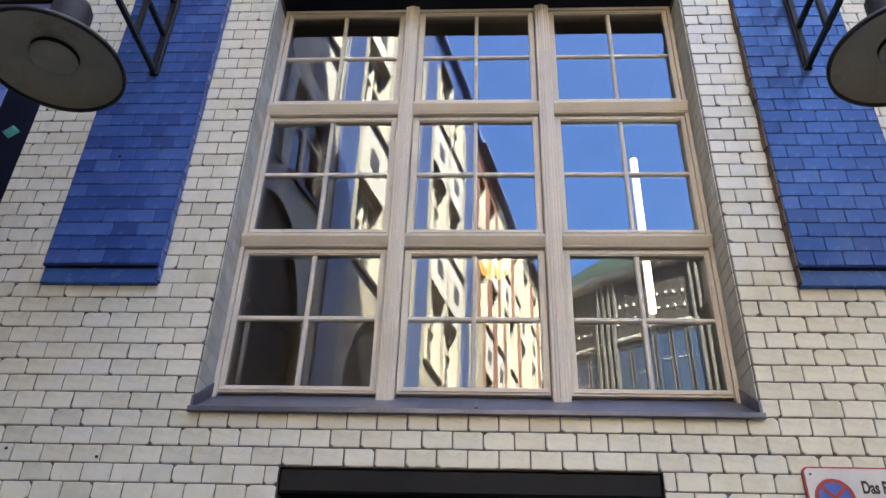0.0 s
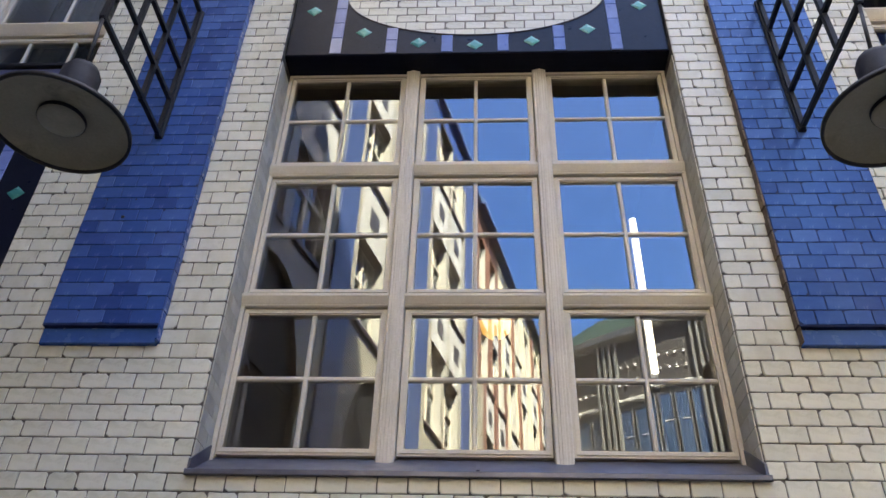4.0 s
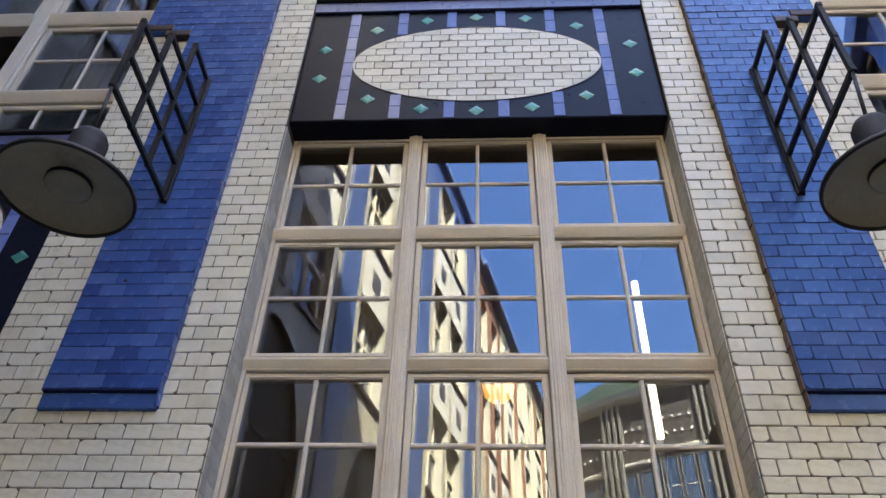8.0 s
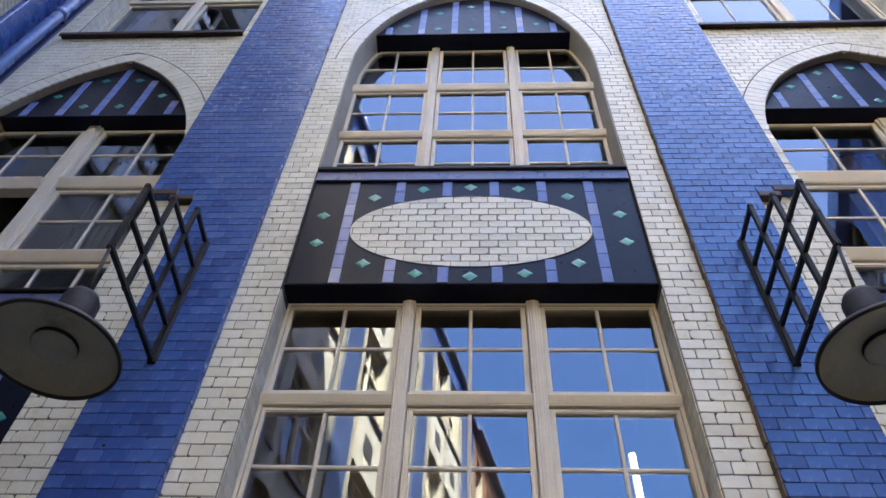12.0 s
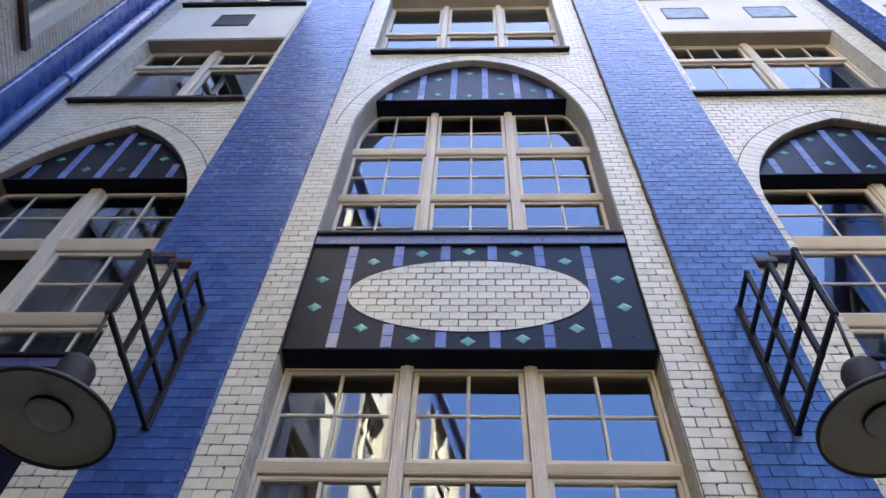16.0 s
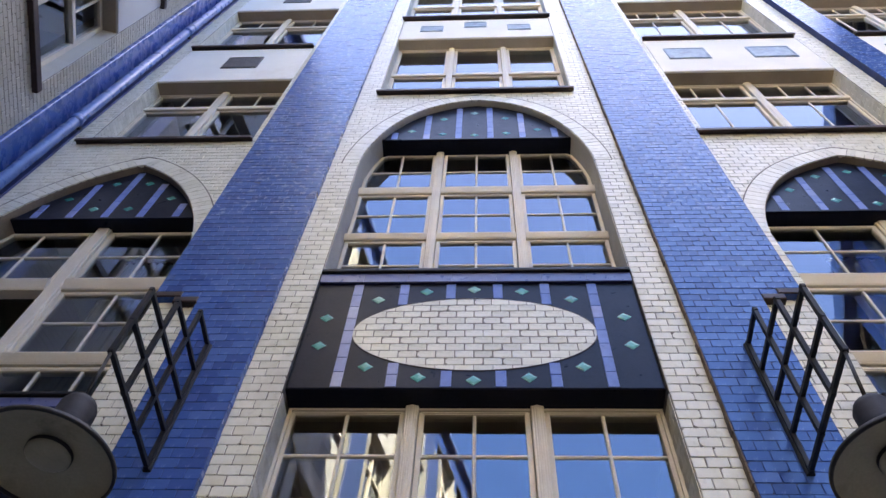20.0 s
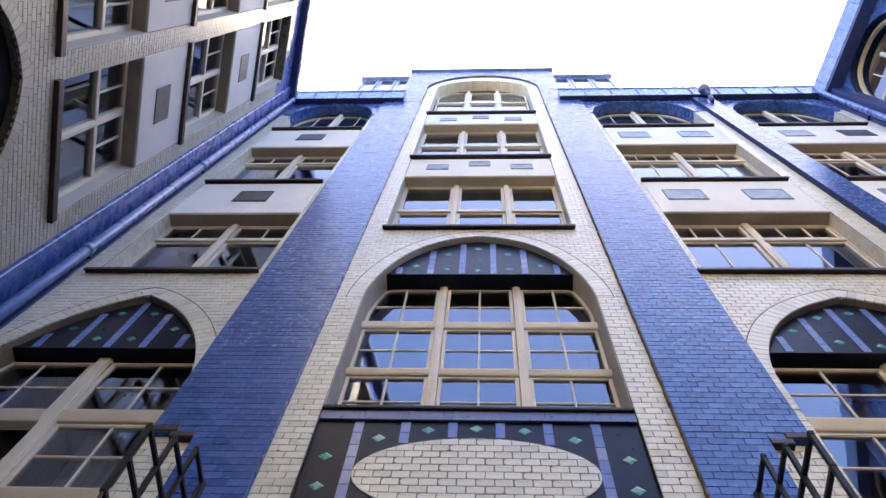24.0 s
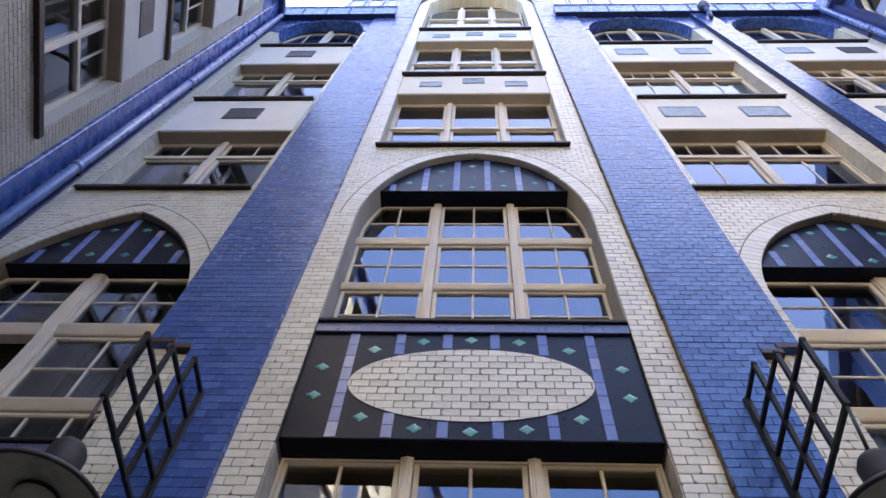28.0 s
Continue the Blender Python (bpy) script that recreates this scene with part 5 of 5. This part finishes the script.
# ---- the other sides of the courtyard ----
def side_wall(name, m, x0, x1, z1, bays, label, brick=True, base=None, brick_mat=None, piers=(), strip_mat=None, arches=(), round_top=False, near=None, over=0.28, drop=0.0):
    """A courtyard wing in its own frame: bays are (x0, x1) of tall recesses with stacked windows and white spandrels."""
    ob = hub(name, m)
    tagged(ob, label, "building", kind="structure")
    def under_arch(a, b):
        return any(a < q and b > p for p, q, _ in arches)

    hs = [Opening(a, b, z, t) for a, b in bays for z, t in ((9.47, z1 - 0.9), (5.0, 7.4)) if z > 9 or not under_arch(a, b)]
    if round_top:
        hs = [Opening(h.x0, h.x1, h.z0, z1 - 0.1, 1.25, 0.0, 2.6) if h.z1 > 9 else h for h in hs]
    arched = [Opening(p, q, 4.8, t, 1.9, 0.12) for p, q, t in arches]
    hs += arched
    part("wall", wall_shape(x0, x1, 0.0, z1, hs, 0.006, 0.5), base or M_mortar, ob)
    if brick:
        blue_hs = hs + [Opening(a, b, 0, 40) for a, b in piers]
        tagged(part("blue_bricks", lay(x0, x1, 19.3, z1, blue_hs, 0.0, rng, ring=0.0)[0], M_blue, ob), kind="stuff")
        s, near_w = lay(x0, x1, 2.5, 19.3, hs + [Opening(a, b, 0, 40) for a, b in piers], 0.0, rng, near, 0.085)
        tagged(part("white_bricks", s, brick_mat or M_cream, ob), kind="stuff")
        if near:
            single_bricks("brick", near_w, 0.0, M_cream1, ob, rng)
    for a, b in piers:
        # Shaded corner strip takes the deep blue, sunlit piers the greyed copy.
        part("blue_strip", Shape().soft(a, b, -0.05, 0.01, 3.0, z1, 0.01), strip_mat or (M_bluestrip if b == 0.0 else M_piergloss), ob)
    for a, b in bays:
        for x in (a, b - 0.008):
            part("reveal", Shape().box(x, x + 0.008, 0.012, 0.2, 9.5, z1 - 0.92), M_lining, ob)
        for za, zt in ((9.55, 11.65), (13.37, 15.6), (17.35, z1 - 0.92)):
            o = [(a, za), (b, za), (b, zt), (a, zt)]
            if round_top and za > 17:
                hd = Opening(a, b, za, z1 - 0.14, 1.25, 0.0, 2.6)
                o = [(a, za), (b, za)] + [(x, hd.top(x)) for x in ((a + b) / 2 + (b - a) / 2 * math.sin(math.pi / 2 * i / 14) for i in range(14, -15, -1))]
            w = part("window", Shape().ring(o, inset(o, 0.07), 0.2, 0.28), M_frame, ob)
            c, q = (a + b) / 2, za + (zt - za) * 0.61
            part("mullion", timber(c - 0.05, c + 0.05, za + 0.06, zt - 0.06, 0.19, 0.27, True), M_frame, w)
            part("transom", timber(a + 0.06, b - 0.06, q - 0.05, q + 0.05, 0.195, 0.27, False), M_frame, w)
            pane_of([(a + 0.05, za + 0.05), (b - 0.05, za + 0.05), (b - 0.05, zt - 0.05), (a + 0.05, zt - 0.05)], 0.235, w)
            for k in (0.27, 0.73):
                part("glazing_bar", Shape().soft(a + (b - a) * k - 0.014, a + (b - a) * k + 0.014, 0.215, 0.25, q + 0.05, zt - 0.06, 0.005), M_frame, w)
            part("sill", Shape().soft(a - 0.03, b + 0.03, -0.06, 0.25, za - 0.155, za - 0.05, 0.006), M_brownsill, ob)
        for za, zb in ((11.66, 13.25), (15.61, 17.22)):
            pn = part("spandrel", Shape().soft(a + 0.002, b - 0.002, -0.002, 0.3, za, zb, 0.01), M_wingplaster, ob)
            c = (a + b) / 2
            part("vent_plaque", Shape().soft(c - 0.25, c + 0.25, -0.016, 0.002, (za + zb) / 2 - 0.30, (za + zb) / 2 + 0.20, 0.004), M_darkplaque, pn)
            part("underside", Shape().box(a + 0.004, b - 0.004, 0.03, 0.2, za - 0.005, za + 0.004), M_soffitshade, pn)
        if not under_arch(a, b):
            o = [(a, 5.0), (b, 5.0), (b, 7.4), (a, 7.4)]
            w = part("window", Shape().ring(o, inset(o, 0.07), 0.2, 0.28), M_frame, ob)
            pane_of([(a + 0.05, 5.05), (b - 0.05, 5.05), (b - 0.05, 7.35), (a + 0.05, 7.35)], 0.235, w)
    for h in arched:
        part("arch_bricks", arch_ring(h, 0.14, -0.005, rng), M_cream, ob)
        part("arch_panel", Shape().box(h.x0, h.x1, 0.10, 0.3, 7.0, h.z1), M_darkdoor, ob, "dark arch head")
        c = (h.x0 + h.x1) / 2
        part("arch_mullion", Shape().soft(c - 0.06, c + 0.06, 0.09, 0.2, 4.8, 7.0, 0.008), M_frame, ob)
        for p, q in ((h.x0, c - 0.06), (c + 0.06, h.x1)):
            part("dark_pane", Shape().box(p, q, 0.14, 0.15, 4.8, 7.0), M_darkdoor, ob)
        part("shopfront", Shape().soft(h.x0 - 0.4, h.x1 + 0.4, -0.03, 0.01, 0.2, 4.78, 0.008), M_darkdoor, ob, "dark metal shopfront")
    back = Shape().box(x0, x1, 2.5, 2.6, 0.0, z1)
    for z in (4.4, 8.9, 12.9, 16.9, z1 - 0.25):
        back.box(x0, x1, 0.5, 2.5, z, z + 0.25)
    back.box(x0, x0 + 0.1, 0.5, 2.5, 0.0, z1 - 0.26).box(x1 - 0.1, x1, 0.5, 2.5, 0.0, z1 - 0.26)
    part("rooms", back, M_room, ob, "dim rooms behind the windows")
    part("soffit", Shape().box(x0, x1, -over, 0.5 if not drop else 0.0, z1 - drop, z1 - drop + 0.06), M_bluedark, ob)
    n = max(2, round((x1 - x0) / 0.62))
    part("fascia", Shape().soft(x0, x1, -over - 0.02, 0.4 if not drop else 0.0, z1 - drop + 0.06, z1 + (0.30 if not drop else 0.52), 0.02), M_bluemetal, ob)
    for i in range(n):
        a = x0 + (x1 - x0) * (i + 0.5) / n
        part("seam", Shape().box(a - 0.01, a + 0.01, -over - 0.03, -over - 0.01, z1 - drop + 0.06, z1 + (0.31 if not drop else 0.53)), M_bluedark, ob)
    return ob


OBL = pose(-4.9, 3.2, 0, 0, 0, 104.04)
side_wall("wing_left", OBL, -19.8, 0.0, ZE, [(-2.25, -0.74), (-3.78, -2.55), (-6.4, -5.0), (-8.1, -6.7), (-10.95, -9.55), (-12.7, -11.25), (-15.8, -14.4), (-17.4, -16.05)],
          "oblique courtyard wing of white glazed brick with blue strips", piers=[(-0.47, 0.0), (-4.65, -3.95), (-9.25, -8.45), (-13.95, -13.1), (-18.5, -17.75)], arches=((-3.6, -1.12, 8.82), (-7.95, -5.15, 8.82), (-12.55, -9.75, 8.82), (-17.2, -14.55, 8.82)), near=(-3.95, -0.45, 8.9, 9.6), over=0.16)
side_wall("wing_red", OBL, -23.4, -19.8, ZE, [(-21.2, -20.2), (-22.9, -21.9)], "red brown rendered wing further down the courtyard", False, M_redwall)
side_wall("wing_ochre", OBL, -34.0, -23.4, ZE, [(-25.0, -24.0), (-27.2, -26.2), (-29.4, -28.4), (-31.6, -30.6)], "pale ochre rendered wing at the courtyard's end", False, M_ochre, piers=[(-25.8, -25.4), (-30.2, -29.8)], strip_mat=M_redwall)
OBR = pose(8.25, 3.2, 0, 0, 0, -75.96)
side_wall("wing_right", OBR, 0.0, 13.0, ZE, [(0.28, 2.2), (2.6, 4.2), (5.2, 6.9), (9.6, 11.3)], "blue glazed brick wing with arched windows beside the facade", True, M_bluejoint, M_blue, round_top=True, over=0.30, drop=0.28)
low = part("wall_further_wing", Shape().box(13.0, 22.0, 0.0, 0.5, 0.0, 19.0), M_greystone, None, "", m=OBR)
tagged(low, "plain grey stone wall of a further wing", "wall", kind="structure")

# Unseen wall, added to cut low sky light on the lower facade.
far = part("wall_sky_block", Shape().box(-18.0, 4.0, -39.0, -38.0, 0.0, 16.0), M_greystone)
tagged(far, "unseen grey wall added at the courtyard's far end to block low sky", "wall", kind="structure")
TR, TZ = 10.0, 20.0
tower = hub("round_building", pose(12.0, -33.0, 0))
tagged(tower, "round grey building with a green tiled roof at the courtyard's end", "building", kind="structure")
part("wall", Shape().lathe([(TR, 0.0), (TR, TZ)], 96), M_darkbrick, tower)
part("cornice", Shape().lathe([(TR + 0.02, TZ - 0.3), (TR + 0.35, TZ - 0.15), (TR + 0.45, TZ + 0.12), (TR + 0.1, TZ + 0.25)], 96), M_greystone, tower)
part("roof", Shape().lathe([(TR + 0.42, TZ + 0.13), (TR - 1.6, TZ + 2.3), (TR - 5.0, TZ + 4.0), (0.0, TZ + 5.0)], 96), M_green, tower, "green glazed tile roof", True)
part("band", Shape().lathe([(TR + 0.02, TZ - 3.3), (TR + 0.12, TZ - 3.2), (TR + 0.12, TZ - 3.1), (TR + 0.02, TZ - 3.0)], 96), M_greystone, tower)
dot = Shape().box(-0.05, 0.05, -0.04, 0.05, -0.07, 0.07).mesh("small_window", M_whitepaint)
pier_m = Shape().soft(-0.07, 0.07, -0.16, 0.05, 0.0, TZ - 0.3, 0.02).mesh("pier", M_towerstone)
dentil = Shape().soft(-0.05, 0.05, -0.12, 0.05, 0.0, 0.2, 0.01).mesh("dentil", M_greystone)


def round_at(deg, z=0.0):
    return pose((TR + 0.02) * math.cos(radians(deg)), (TR + 0.02) * math.sin(radians(deg)), z, 0, 0, deg + 90)


for i in range(45):
    q = 60 + 4 * i
    if i % 6 == 5:
        for k in range(4):
            part("pier", pier_m, None, tower, m=round_at(q - 2 + 1.6 * k))
        continue
    for z in (TZ - 2.35, TZ - 1.65):
        for o in (-0.9, 0.9):
            part("small_window", dot, None, tower, m=round_at(q + o, z))
    for k in range(3):
        part("dentil", dentil, None, tower, m=round_at(q - 1.3 + 1.3 * k, TZ - 0.36))
    o = [(-0.29, 7.0), (0.29, 7.0), (0.29, TZ - 3.5), (-0.29, TZ - 3.5)]
    w = part("window", Shape().ring(o, inset(o, 0.03), -0.04, 0.05), M_towerstone, tower, "", m=round_at(q))
    part("pane", Shape().box(-0.27, 0.27, 0.0, 0.01, 7.02, TZ - 3.52), M_towerpane, w)
    for z in (9.0, 11.2, 13.4, 15.2):
        part("glazing_bar", Shape().box(-0.27, 0.1, -0.028, 0.0, z, z + 0.04), M_whitepaint, w)

ground = part("ground", Shape().add([(-600, -600, 0), (600, -600, 0), (600, 600, 0), (-600, 600, 0)], [(0, 1, 2, 3)]), M_ground)
tagged(ground, "grey granite courtyard paving", "ground", kind="structure")

# drilled holes and lost glaze on the lower wall
for x, z, r in ((-1.62, 2.53, 0.006), (-2.02, 2.56, 0.0065), (1.70, 2.53, 0.005)):
    part("drill_hole", Shape().lathe([(0.0, 0.0), (r, 0.0), (r * 1.25, 0.004)], 9), M_iron, wall, "", m=pose(x, YF - 0.0035, z, -90))
for x, z, r in ((-1.90, 4.10, 0.008), (-1.86, 4.22, 0.004)):
    part("drill_hole", Shape().lathe([(0.0, 0.0), (r, 0.0), (r * 1.25, 0.004)], 9), M_iron, wall, "", m=pose(x, YF - 0.054, z, -90))
